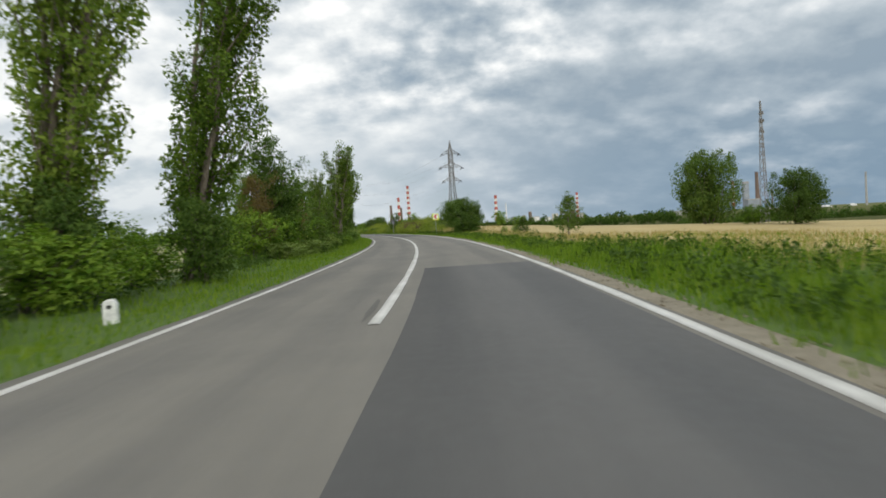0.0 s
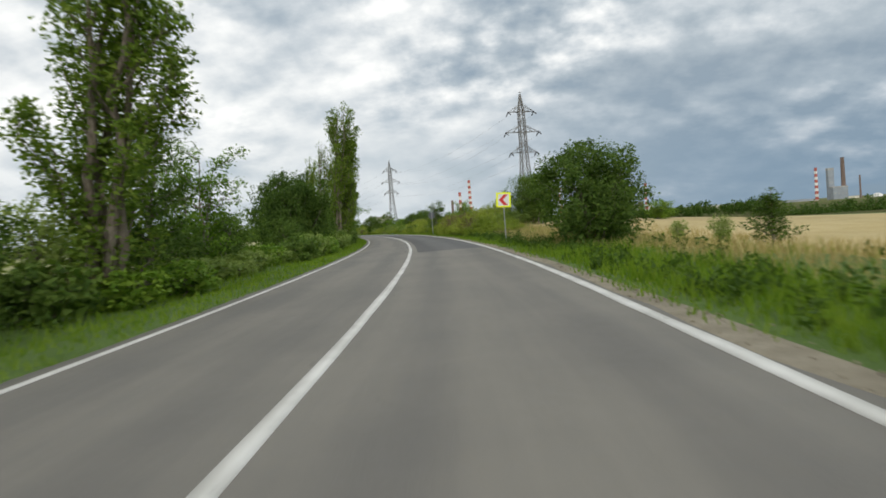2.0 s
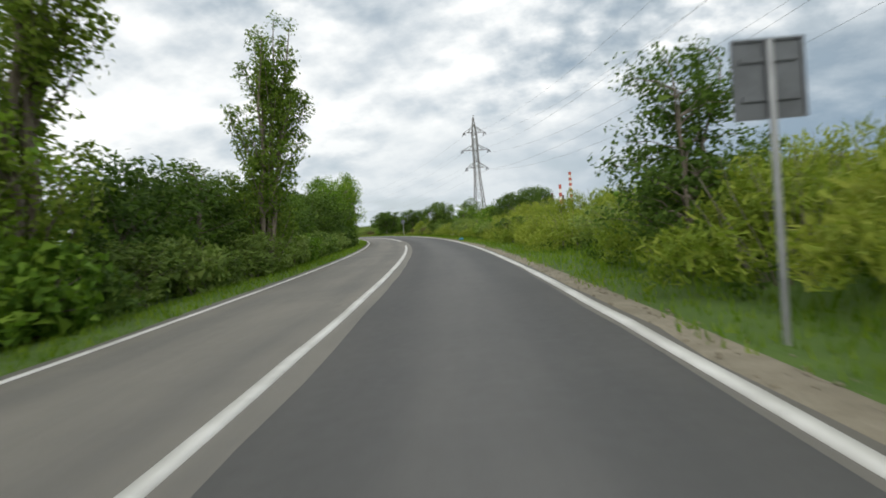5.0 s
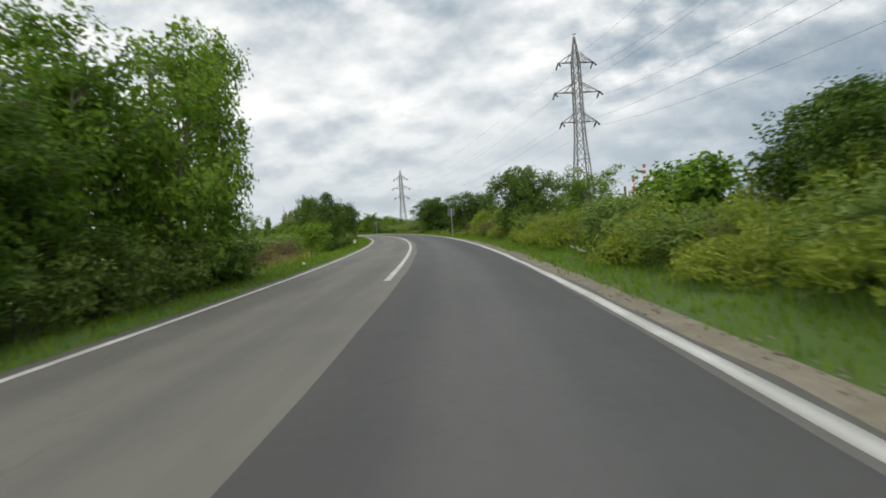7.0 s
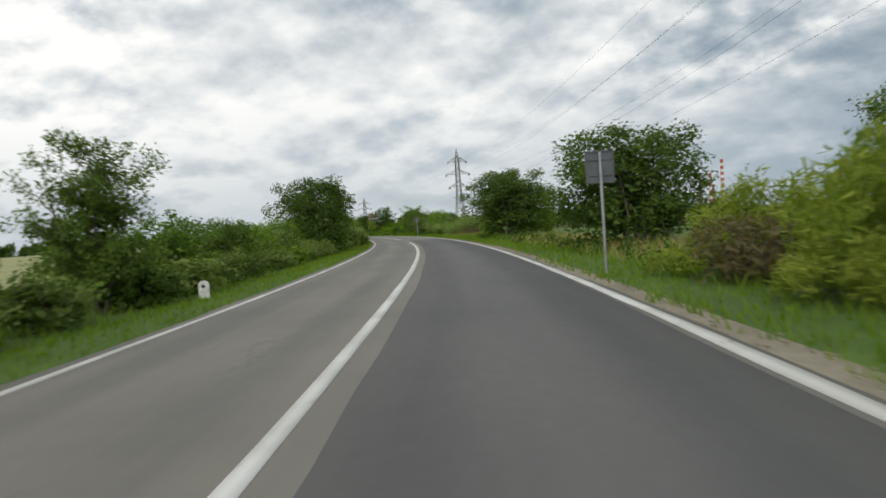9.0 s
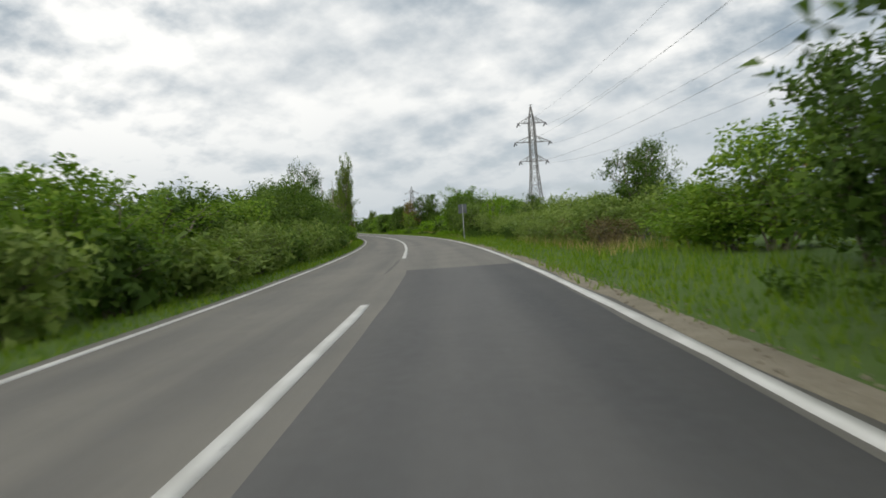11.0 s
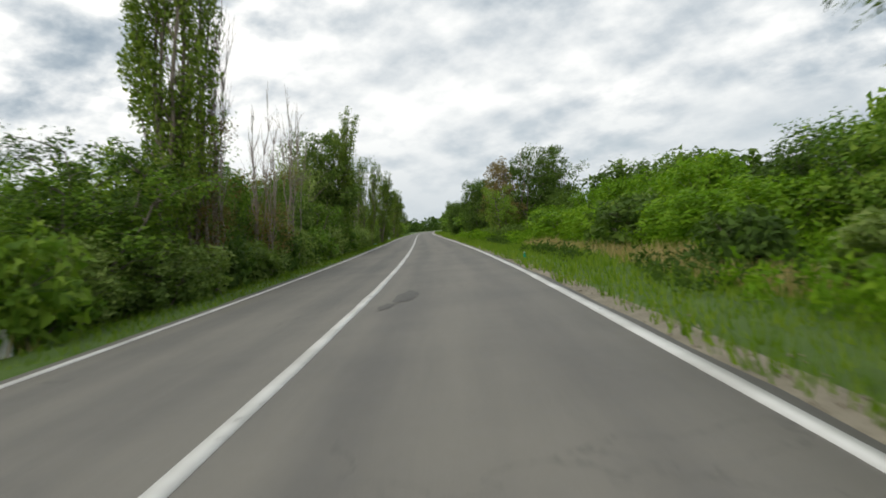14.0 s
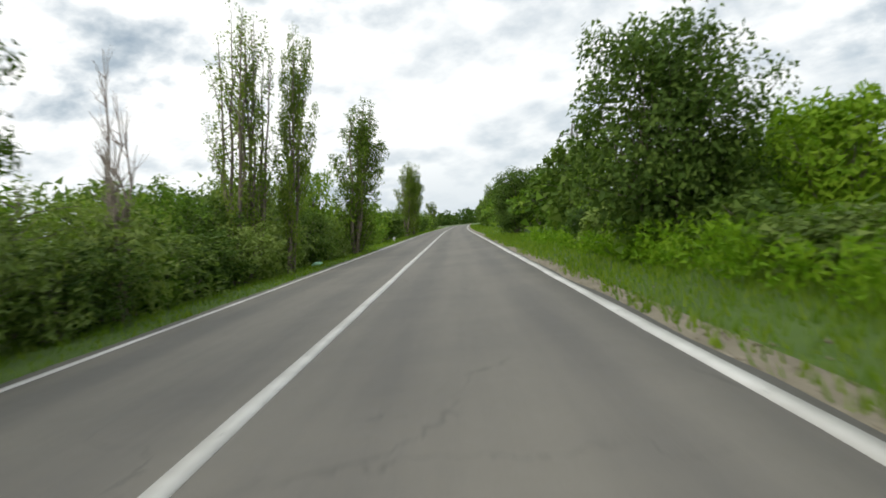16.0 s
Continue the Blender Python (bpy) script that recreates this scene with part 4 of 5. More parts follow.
# the outer side of the bend
plant("big_tree", 86.4, 43.7, 10.0, 8.4, "large rounded field tree in ripe grain")
plant("big_tree", 79.3, 51.0, 7.0, 6.6, "rounded field tree beside a ripe field")
plant("bush", 83.0, 48.5, 2.6, 5.0)
plant("young_tree", 52.2, 12.4, 3.7, 2.3)
plant("young_tree", 65.9, 12.0, 2.1, 1.6)
plant("grey_bush", 69.8, 12.0, 1.1, 1.1)
plant("grey_bush", 72.6, 11.6, 0.9, 0.9)
plant("open_tree", 84.0, 10.6, 2.1, 1.9)
plant("big_tree", 66.7, 6.3, 3.6, 3.9, "dense rounded dark bush behind the chevron sign")
plant("bush", 69.4, 7.4, 2.8, 2.2)
plant("round_tree", 96.6, 10.6, 4.0, 3.9, "leafy green tree on the bank")
plant("open_tree", 99.5, 12.0, 4.7, 3.2)
plant("bush", 94.7, 16.5, 2.2, 2.4)
plant("bush", 92.5, 18.5, 1.5, 2.6)
thicket(["broom"], 89.5, 95, 5.8, 6.6, 1.2, 1.7, 2.4, 3.0, 1.8)
thicket(["broom"], 95, 110, 5.8, 6.7, 1.9, 2.2, 2.8, 3.6, 2.0)
thicket(["broom"], 110, 125, 5.8, 6.7, 2.2, 1.9, 2.8, 3.6, 2.0)
thicket(["broom", "grey_bush"], 96, 103, 8.2, 9.4, 1.1, 1.8, 2.8, 3.4, 2.2)
thicket(["broom", "broom", "grey_bush"], 103, 125, 8.2, 9.6, 2.4, 2.5, 3.0, 3.8, 2.4)
plant("open_tree", 120.5, 5.2, 3.7, 2.8)
plant("open_tree", 116.5, 7.8, 3.0, 2.0)
thicket(["broom", "grey_bush", "broom"], 126, 187, 5.7, 6.7, 1.5, 1.4, 2.3, 3.1, 2.2)
thicket(["broom", "far_bush", "broom"], 126, 187, 8.6, 10.4, 2.3, 2.0, 2.7, 3.4, 2.6)
plant("big_tree", 168.0, 10.4, 3.1, 4.4, "rounded dark tree above broom shrubs")
plant("round_tree", 171.5, 12.6, 3.6, 3.6, "rounded dark tree above broom shrubs")
plant("open_tree", 183.1, 7.6, 2.9, 3.0)
plant("big_tree", 190.4, 6.2, 3.75, 4.0, "broad dark rounded tree above broom shrubs")
thicket(["broom", "broom", "grey_bush"], 188, 211, 5.8, 7.0, 1.3, 1.4, 2.2, 3.0, 2.2)
plant("open_tree", 219.5, 16.4, 5.3, 4.6, "leafy tree at the foot of a pylon")
thicket(["broom"], 203, 210.5, 6.4, 7.6, 2.3, 2.4, 2.4, 3.0, 1.6)
plant("round_tree", 220.2, 7.3, 4.0, 4.8, "dark rounded tree behind a traffic sign")
plant("round_tree", 244.0, 6.3, 4.6, 5.8, "dark rounded tree beside the road")
thicket(["bush", "round_tree", "bush"], 247, 257, 7.4, 9.0, 3.4, 3.4, 3.8, 4.8, 3.6)
thicket(["grey_bush", "bush"], 258, 292, 8.4, 9.8, 2.0, 2.4, 2.8, 3.6, 2.3)
thicket(["grey_bush"], 264, 286, 6.9, 7.5, 1.6, 1.7, 2.2, 2.8, 2.2)
plant("open_tree", 269.0, 10.0, 4.1, 2.9, "airy grey-green tree behind a thicket")
plant("open_tree", 271.0, 10.9, 4.2, 3.0, "airy grey-green tree behind a thicket")
plant("bright_tree", 293.1, 7.3, 3.6, 1.9, "tall yellow-green leafy sapling")
plant("open_tree", 286.5, 9.0, 3.0, 2.0)
thicket(["bush", "grey_bush"], 292, 297.5, 6.6, 7.4, 1.9, 2.2, 2.6, 3.2, 2.2)
thicket(["grey_bush", "open_tree", "bush"], 297, 307, 6.2, 7.0, 2.5, 4.2, 3.0, 3.8, 2.0)
plant("open_tree", 306.2, 6.0, 4.9, 3.8, "leafy tree reaching out over the verge")
plant("open_tree", 302.8, 6.6, 3.6, 3.2)
plant("bush", 306.8, 7.2, 4.3, 4.0)
plant("open_tree", 309.4, 6.4, 3.9, 3.0)
thicket(["far_bush"], 298, 309, 8.4, 9.4, 2.6, 3.6, 3.6, 4.2, 2.8)
thicket(["bright_bush", "bright_bush", "low_shrub"], 318, 347, 7.6, 8.6, 1.5, 1.8, 2.6, 3.2, 2.0)
thicket(["bright_bush", "bush", "bright_bush"], 316.5, 347, 9.6, 11.2, 2.4, 2.8, 3.0, 3.6, 2.3)
thicket(["far_bush", "far_tree", "far_bush"], 317, 348, 13.0, 15.5, 3.6, 4.1, 4.4, 5.2, 3.0)
plant("rusty_tree", 347.6, 6.2, 5.0, 3.0)
plant("open_tree", 349.8, 7.6, 5.8, 3.8)
plant("open_tree", 346.2, 5.9, 3.6, 2.4)
plant("dense_tree", 351.2, 9.6, 6.1, 3.8)
plant("bush", 350.5, 9.6, 3.6, 4.0)
plant("bright_bush", 350.0, 7.2, 1.8, 2.4)
plant("round_tree", 360.6, 5.9, 5.0, 3.7, "tall dense dark tree beside the road")
plant("bright_bush", 357.5, 11.0, 2.8, 3.6)
plant("bush", 364.0, 8.6, 3.0, 3.6)
plant("round_tree", 392.0, 5.8, 4.4, 3.6)
thicket(["far_bush"], 354, 380, 11.0, 13.0, 2.4, 2.8, 3.6, 4.2, 3.0)
plant("bright_bush", 360.8, 9.4, 3.0, 3.4)
plant("bright_bush", 363.5, 10.6, 3.2, 3.4)
thicket(["far_bush", "far_tree"], 373, 520, 7.4, 9.0, 4.6, 5.0, 4.0, 5.0, 4.6)
thicket(["dry_bush", "dry_bush", "broom"], 92, 114, 5.2, 6.0, 1.6, 1.9, 2.0, 2.6, 1.7)
thicket(["broom", "grey_bush", "broom", "low_shrub"], 142, 171, 5.5, 6.1, 1.1, 1.2, 1.8, 2.4, 2.0)
thicket(["dry_bush", "broom", "low_shrub", "broom"], 192, 208, 5.3, 5.8, 0.9, 1.0, 1.6, 2.2, 2.4)
thicket(["broom", "dry_bush"], 179, 188, 5.7, 6.2, 0.9, 0.9, 1.6, 2.2, 1.9)
thicket(["grey_bush", "low_shrub", "dry_bush", "grey_bush"], 262, 284, 6.3, 6.8, 1.0, 1.1, 1.6, 2.2, 2.2)
thicket(["low_shrub"], 296, 318, 6.2, 6.8, 1.0, 1.1, 1.6, 2.2, 2.4)
thicket(["low_shrub"], 344, 372, 6.0, 6.6, 1.0, 1.2, 1.6, 2.2, 2.2)
plant("poplar", 468.0, 7.6, 7.5, 2.4)
plant("poplar", 482.0, 7.8, 7.0, 2.4)


# ---- low growth ----
PATCH = np.random.default_rng(303).random((64, 64))


def patchy(s, d, long, wide):
    """Uneven growth between 0 and 1, in patches of that length and width."""
    u, v = np.asarray(s, float) / long, np.asarray(d, float) / wide
    i, j = np.floor(u).astype(int), np.floor(v).astype(int)
    a, b = u - i, v - j
    a, b = a * a * (3 - 2 * a), b * b * (3 - 2 * b)
    p = lambda x, y: PATCH[(x + (y // 64) * 17) % 64, (y + (x // 64) * 29) % 64]
    return (p(i, j) * (1 - a) + p(i + 1, j) * a) * (1 - b) + (p(i, j + 1) * (1 - a) + p(i + 1, j + 1) * a) * b


def blades(name, label, mat, runs, seed, lean=0.35):
    """Grass or weed blades: runs are (s0, s1, d0, d1, per square metre, height, width)."""
    rng = np.random.default_rng(seed)
    V = []
    for s0, s1, d0, d1, dens, height, width in runs:
        n = int((s1 - s0) * abs(d1 - d0) * dens)
        s, d = rng.uniform(s0, s1, n), rng.uniform(d0, d1, n)
        clump = 0.55 * patchy(s, d, 1.3, 0.7) + 0.45 * patchy(s + 7.3, d, 0.37, 0.31)
        keep = rng.random(n) < 0.35 + 0.65 * clump
        keep &= (d < 0) | (d > 3.70 - 0.20 * smooth(245, 270, s) + 0.46 * (patchy(s, 0.0 * s, 2.1, 1.0) - 0.5) + 0.14 * (patchy(s, 5.0 + 0.0 * s, 0.55, 1.0) - 0.5) + rng.normal(0, 0.05, n))
        s, d, clump = s[keep], d[keep], clump[keep]
        n = len(s)
        x, y = at(s, d)
        z = lie(s, d)
        a = rng.uniform(0, 2 * np.pi, n)
        h = height * rng.uniform(0.45, 1.15, n) * (0.6 + 0.5 * clump)
        w = width * rng.uniform(0.6, 1.3, n) * 0.5
        b = rng.uniform(0, 2 * np.pi, n)
        p = np.stack([x, y, z], 1)
        side = np.stack([np.cos(a), np.sin(a), np.zeros(n)], 1) * w[:, None]
        tip = p + np.stack([np.cos(b) * h * lean, np.sin(b) * h * lean, h], 1)
        V.append(np.stack([p - side, p + side, tip], 1).reshape(-1, 3))
    V = np.vstack(V)
    return tagged(new(name, np_mesh(name, V, np.arange(len(V)).reshape(-1, 3), mat)), label, "grass", "", "stuff")


blades("verge_grass", "short lush green verge grass", GRASS,
       [(-2, 395, -4.9, -2.95, 95, 0.15, 0.030), (-2, 300, 3.45, 5.2, 95, 0.17, 0.030), (300, 395, 3.45, 5.8, 150, 0.20, 0.030), (-2, 395, -6.5, -4.9, 45, 0.25, 0.035),
        (395, 520, -6.0, -2.95, 18, 0.25, 0.07), (395, 520, 3.8, 6.5, 18, 0.25, 0.07)], 101)
blades("tall_grass", "tall mixed green grass on the bank", GRASS,
       [(80, 240, 4.9, 8.5, 42, 0.38, 0.035), (240, 317, 5.0, 8.0, 42, 0.40, 0.035), (317, 346, 5.0, 6.0, 45, 0.36, 0.035), (346, 370, 5.0, 8.0, 42, 0.40, 0.035), (0, 66, 4.0, 6.0, 170, 0.36, 0.024), (0, 26, 6.0, 9.5, 70, 0.40, 0.026), (66, 92, 4.1, 7.6, 75, 0.30, 0.028), (0, 80, 6.0, 13.0, 9, 0.38, 0.030), (10, 50, 13.0, 24.0, 9, 0.4, 0.05), (175, 200, -8, -5.2, 30, 0.45, 0.03)], 102)
blades("dry_grass", "tall dry straw-coloured grass", STRAW,
       [(24, 66, 5.7, 9.0, 60, 0.42, 0.022), (0, 24, 6.5, 9.0, 12, 0.45, 0.024), (66, 80, 4.9, 6.6, 50, 0.72, 0.022), (0, 92, 9.0, 15.0, 28, 0.40, 0.026), (66, 92, 7.4, 9.0, 26, 0.40, 0.026), (0, 60, 15.0, 30.0, 10, 0.45, 0.05), (66, 93, 5.3, 9.0, 44, 0.62, 0.024), (213, 238, 5.2, 9.0, 42, 0.45, 0.03),
        (258, 276, 5.4, 7.6, 30, 0.5, 0.03), (296, 304, 4.8, 6.5, 30, 0.4, 0.03), (312, 320, 5.4, 6.8, 130, 0.42, 0.03), (321, 325, 5.8, 6.9, 100, 0.40, 0.03), (326, 338, 5.5, 6.8, 150, 0.42, 0.03),
        (176, 192, -7.6, -5.2, 34, 0.6, 0.03), (288, 314, -5.6, -4.1, 60, 0.38, 0.03), (88, 100, 5.0, 6.6, 14, 0.4, 0.03)], 103)


def weeds(name, label, mat, runs, seed):
    """Leafy weeds: runs are (s0, s1, d0, d1, plants per square metre, height)."""
    rng = np.random.default_rng(seed)
    cl, rad, low = [], [], []
    for s0, s1, d0, d1, dens, height in runs:
        n = int((s1 - s0) * abs(d1 - d0) * dens)
        for s, d in zip(rng.uniform(s0, s1, n), rng.uniform(d0, d1, n)):
            x, y = at(s, d)
            h = height * rng.uniform(0.5, 1.2)
            z = float(lie(s, d))
            for f in (0.35, 0.75):
                cl.append((x + rng.normal(0, 0.08), y + rng.normal(0, 0.08), z + h * f + 30.0))
                rad.append(0.14 + 0.08 * h)
    V, F = leaves(rng, cl, rad, 13, 0.13, 0.060, upright=0.4, middle=np.zeros(3))
    V[:, 2] -= 30.0
    return tagged(new(name, np_mesh(name, V, F, mat)), label, "weeds", "", "stuff")


weeds("verge_weeds", "knee-high leafy weeds along the shoulder", WEED,
      [(0, 66, 4.1, 5.8, 2.6, 0.27), (0, 26, 5.8, 9.5, 1.8, 0.36), (26, 66, 5.8, 8.4, 0.5, 0.30), (64, 92, 4.2, 5.8, 4.0, 0.34), (92, 250, 5.0, 6.6, 1.6, 0.4), (285, 297, 4.9, 7.2, 3.6, 0.5), (312, 318, 4.6, 6.6, 2.4, 0.4), (322, 330, 4.7, 5.4, 5.0, 0.32), (338, 347, 4.8, 5.8, 4.0, 0.4),
       (40, 60, -6.2, -5.2, 2.5, 0.45), (0, 60, -7.4, -6.0, 2.0, 0.5), (190, 240, -5.6, -4.8, 1.6, 0.35)], 111)
weeds("leafy_weeds", "tall fresh green leafy weeds beneath the bushes", LEAF_BRIGHT,
      [(297, 314, 4.8, 7.0, 4.5, 0.50), (314, 347, 7.0, 8.4, 6.0, 0.70), (337, 351, 5.2, 7.6, 6.0, 0.66), (350, 362, 4.8, 8.8, 9.0, 0.8), (362, 378, 4.6, 6.8, 4.0, 0.55)], 112)


def far_woods(name, label, lines, seed):
    """Distant woodland: lines are (x0, y0, x1, y1, depth, height, ground level)."""
    rng = np.random.default_rng(seed)
    cl, rad = [], []
    for x0, y0, x1, y1, depth, height, z in lines:
        n = int(math.hypot(x1 - x0, y1 - y0) / 0.75)
        for _ in range(n):
            u, v = rng.random(), rng.random()
            h = height * rng.uniform(0.4, 1.1)
            cl.append((x0 + (x1 - x0) * u, y0 + (y1 - y0) * u + depth * v, z + 100 + h * rng.uniform(0.1, 0.85)))
            rad.append(height * 0.32)
    V, F = leaves(rng, cl, rad, 46, height * 0.22, height * 0.15, middle=np.zeros(3))
    V[:, 2] -= 100
    return tagged(new(name, np_mesh(name, V, F, LEAF_FAR)), label, "woods", "", "stuff")


far_woods("far_woods", "distant dark green belt of trees beyond the fields",
          [(-60, 600, 190, 590, 25, 9.5, -8), (190, 590, 470, 540, 25, 12.0, -17), (-420, 560, -60, 640, 40, 9, -2), (-520, 320, -420, 560, 40, 8, 0), (-520, -60, -500, 330, 40, 8, 0)], 121)


# ---- power line ----
def pylon(label):
    """A lattice tower, 17.4 m high, with three pairs of arms."""
    tower = thing("pylon", label, "pylon", "pylons of one power line")
    levels = [(0.0, 1.05), (2.2, 0.87), (4.2, 0.72), (6.1, 0.58), (7.8, 0.46), (9.4, 0.40), (10.7, 0.385), (12.1, 0.37), (13.5, 0.355), (14.9, 0.34), (16.1, 0.19), (17.2, 0.05)]
    corner = ((-1, -1), (1, -1), (1, 1), (-1, 1))
    for cx, cy in corner:
        V, F = tubes([[(cx * w, cy * w, z, 0.062) for z, w in levels]], 4)
        part("leg", np_mesh("leg", V, F, LATTICE), LATTICE, tower)
    for k in range(4):
        (ax, ay), (bx, by) = corner[k], corner[(k + 1) % 4]
        bm = bmesh.new()
        for (z0, w0), (z1, w1) in zip(levels, levels[1:]):
            n = 2 if 9 < z0 < 15 else 1
            for q in range(n):
                f0, f1 = q / n, (q + 1) / n
                u0, u1 = w0 + (w1 - w0) * f0, w0 + (w1 - w0) * f1
                h0, h1 = z0 + (z1 - z0) * f0, z0 + (z1 - z0) * f1
                rod(bm, (ax * u0, ay * u0, h0), (bx * u1, by * u1, h1), 0.028, sides=4)
                rod(bm, (bx * u0, by * u0, h0), (ax * u1, ay * u1, h1), 0.028, sides=4)
            rod(bm, (ax * w1, ay * w1, z1), (bx * w1, by * w1, z1), 0.028, sides=4)
        part("bracing", bm, LATTICE, tower)
    for z, reach in ARMS:
        for side in (-1, 1):
            w = 0.36
            tip = (side * reach, 0, z)
            V, F = tubes([[(side * w, -w, z, 0.045), (*tip, 0.045), (side * w, w, z, 0.045)]], 4)
            arm = part("crossarm", np_mesh("crossarm", V, F, LATTICE), LATTICE, tower)
            V, F = tubes([[(side * w, -w, z + 0.85, 0.038), (*tip, 0.038), (side * w, w, z + 0.85, 0.038)]], 4)
            part("stay", np_mesh("stay", V, F, LATTICE), LATTICE, arm)
            mx = side * (w + reach) / 2
            V, F = tubes([[(side * w, -w, z + 0.85, 0.026), (mx, -w / 2, z, 0.026), (mx, w / 2, z, 0.026), (side * w, w, z + 0.85, 0.026)]], 4)
            part("brace", np_mesh("brace", V, F, LATTICE), LATTICE, arm)
            for cy in (-1, 1):
                bm = bmesh.new()
                for q in range(8):
                    a = Vector(tip) + Vector((0, cy * 0.10 * q, -0.055 * q))
                    rod(bm, a, a + Vector((0, cy * 0.05, -0.03)), 0.075, sides=8)
                    rod(bm, a, a + Vector((0, cy * 0.11, -0.06)), 0.02, sides=5)
                part("insulator", bm, GLASSY, arm, "dark string of insulator discs")
    bm = bmesh.new()
    rod(bm, (0, 0, 17.0), (0, 0, 17.5), 0.03, sides=5)
    rod(bm, (-0.12, 0, 17.45), (0.22, 0, 17.5), 0.05, sides=5)
    part("peak", bm, LATTICE, tower)
    return tower


ARMS = ((9.5, 1.75), (12.2, 2.25), (14.9, 1.75))
TOWERS = ((129.5, 18.6, 0.0, 0.965), (219.0, 18.1, 0.0, 1.065), (325.5, 19.7, 0.0, 0.895), (430.0, 17.0, 0.0, 0.70))
tower_pose = []
for i, (s, d, _, grow) in enumerate(TOWERS):
    x, y = at(s, d)
    nx, ny = at(*TOWERS[min(i + 1, 3)][:2])
    px, py = at(*TOWERS[max(i - 1, 0)][:2])
    turn = math.degrees(math.atan2(-(nx - px), ny - py))
    tower_pose.append(pose(float(x), float(y), float(lie(s, d)) - 0.02, 0, 0, turn) @ Matrix.Diagonal((1, 1, grow, 1)))
first = pylon("grey steel lattice pylon with three pairs of arms")
first.matrix_basis = tower_pose[0]
for m in tower_pose[1:]:
    copy_thing(first, m).matrix_basis = m

for a, b in zip(tower_pose[:2], tower_pose[1:3]):
    for z, reach in ARMS:
        for side in (-1, 1):
            p = a @ Vector((side * reach, 0.85, z - 0.48))
            q = b @ Vector((side * reach, -0.85, z - 0.48))
            sag = 0.022 * (q - p).length
            path = [tuple(p.lerp(q, t) - Vector((0, 0, sag * 4 * t * (1 - t)))) + (0.008,) for t in np.linspace(0, 1, 22)]
            V, F = tubes([path], 4)
            tagged(new("power_cable", np_mesh("power_cable", V, F, WIRE)), "thin grey overhead cable between pylons", "cable", "cables of the power line")


def lattice_mast():
    """A slender lattice mast, 22 m high, over the fields."""
    mast = thing("lattice_mast", "tall thin grey lattice mast beyond field trees", "mast")
    H = 22.3
    zs = np.linspace(0, H, 16)
    for k in range(3):
        a0 = k * 2 * math.pi / 3
        rr = 0.85 * (1 - zs / H) + 0.10
        V, F = tubes([[(r * math.cos(a0), r * math.sin(a0), z, 0.07) for r, z in zip(rr, zs)]], 4)
        part("leg", np_mesh("leg", V, F, LATTICE), LATTICE, mast)
        bm = bmesh.new()
        a1 = a0 + 2 * math.pi / 3
        for z0, z1 in zip(zs, zs[1:]):
            r0, r1 = 0.85 * (1 - z0 / H) + 0.10, 0.85 * (1 - z1 / H) + 0.10
            rod(bm, (r0 * math.cos(a0), r0 * math.sin(a0), z0), (r1 * math.cos(a1), r1 * math.sin(a1), z1), 0.035, sides=4)
            rod(bm, (r0 * math.cos(a1), r0 * math.sin(a1), z0), (r1 * math.cos(a0), r1 * math.sin(a0), z1), 0.035, sides=4)
        part("bracing", bm, LATTICE, mast)
    for z, w in ((20.0, 0.9), (18.6, 1.0), (16.6, 0.9)):
        bm = bmesh.new()
        box(bm, (w, 0.25, 0.12), pose(0, 0, z))
        box(bm, (0.12, 0.3, 0.55), pose(w / 2, 0, z + 0.1))
        part("aerial", bm, LATTICE, mast)
    return mast


lattice_mast().matrix_basis = spot(111.6, 72.9)


# ---- signs and stones ----
def chevron_sign():
    """A square bend marker, 0.7 m, on a steel post, its face towards oncoming drivers."""
    sign = thing("chevron_sign", "yellow-green bordered square sign with red chevron, on steel post", "traffic sign")
    bm = bmesh.new()
    rod(bm, (0, 0.05, -0.3), (0, 0.05, 2.25), 0.023, sides=12)
    part("post", bm, GALV, sign)
    tilt = pose(0, 0, 2.0, 0, 3.0, 0) @ Matrix.Scale(0.96, 4)
    bm = bmesh.new()
    box(bm, (0.70, 0.012, 0.70), tilt, 0.004)
    panel = part("panel", bm, LIME, sign)
    bm = bmesh.new()
    box(bm, (0.54, 0.004, 0.56), tilt @ pose(0, -0.009, 0))
    part("field", bm, WHITE, panel, "white reflective field")
    bm = bmesh.new()
    shape = ((-0.225, 0.0), (0.02, 0.255), (0.215, 0.255), (-0.03, 0.0), (0.215, -0.255), (0.02, -0.255))
    rings = [[bm.verts.new(tilt @ Vector((x, y, z))) for x, z in shape] for y in (-0.016, -0.011)]
    for idx in ((0, 1, 2, 3), (0, 3, 4, 5)):
        bm.faces.new([rings[0][i] for i in idx])
        bm.faces.new([rings[1][i] for i in idx][::-1])
    for i in range(6):
        j = (i + 1) % 6
        bm.faces.new((rings[0][i], rings[1][i], rings[1][j], rings[0][j]))
    part("chevron", bm, RED, panel, "red chevron pointing into the bend")
    for z in (1.85, 2.25):
        bm = bmesh.new()
        box(bm, (0.5, 0.03, 0.04), tilt @ pose(0, 0.022, z - 2.05))
        part("bracket", bm, GALV, sign)
    return sign


chevron_sign().matrix_basis = spot(74.7, 4.4, 4)


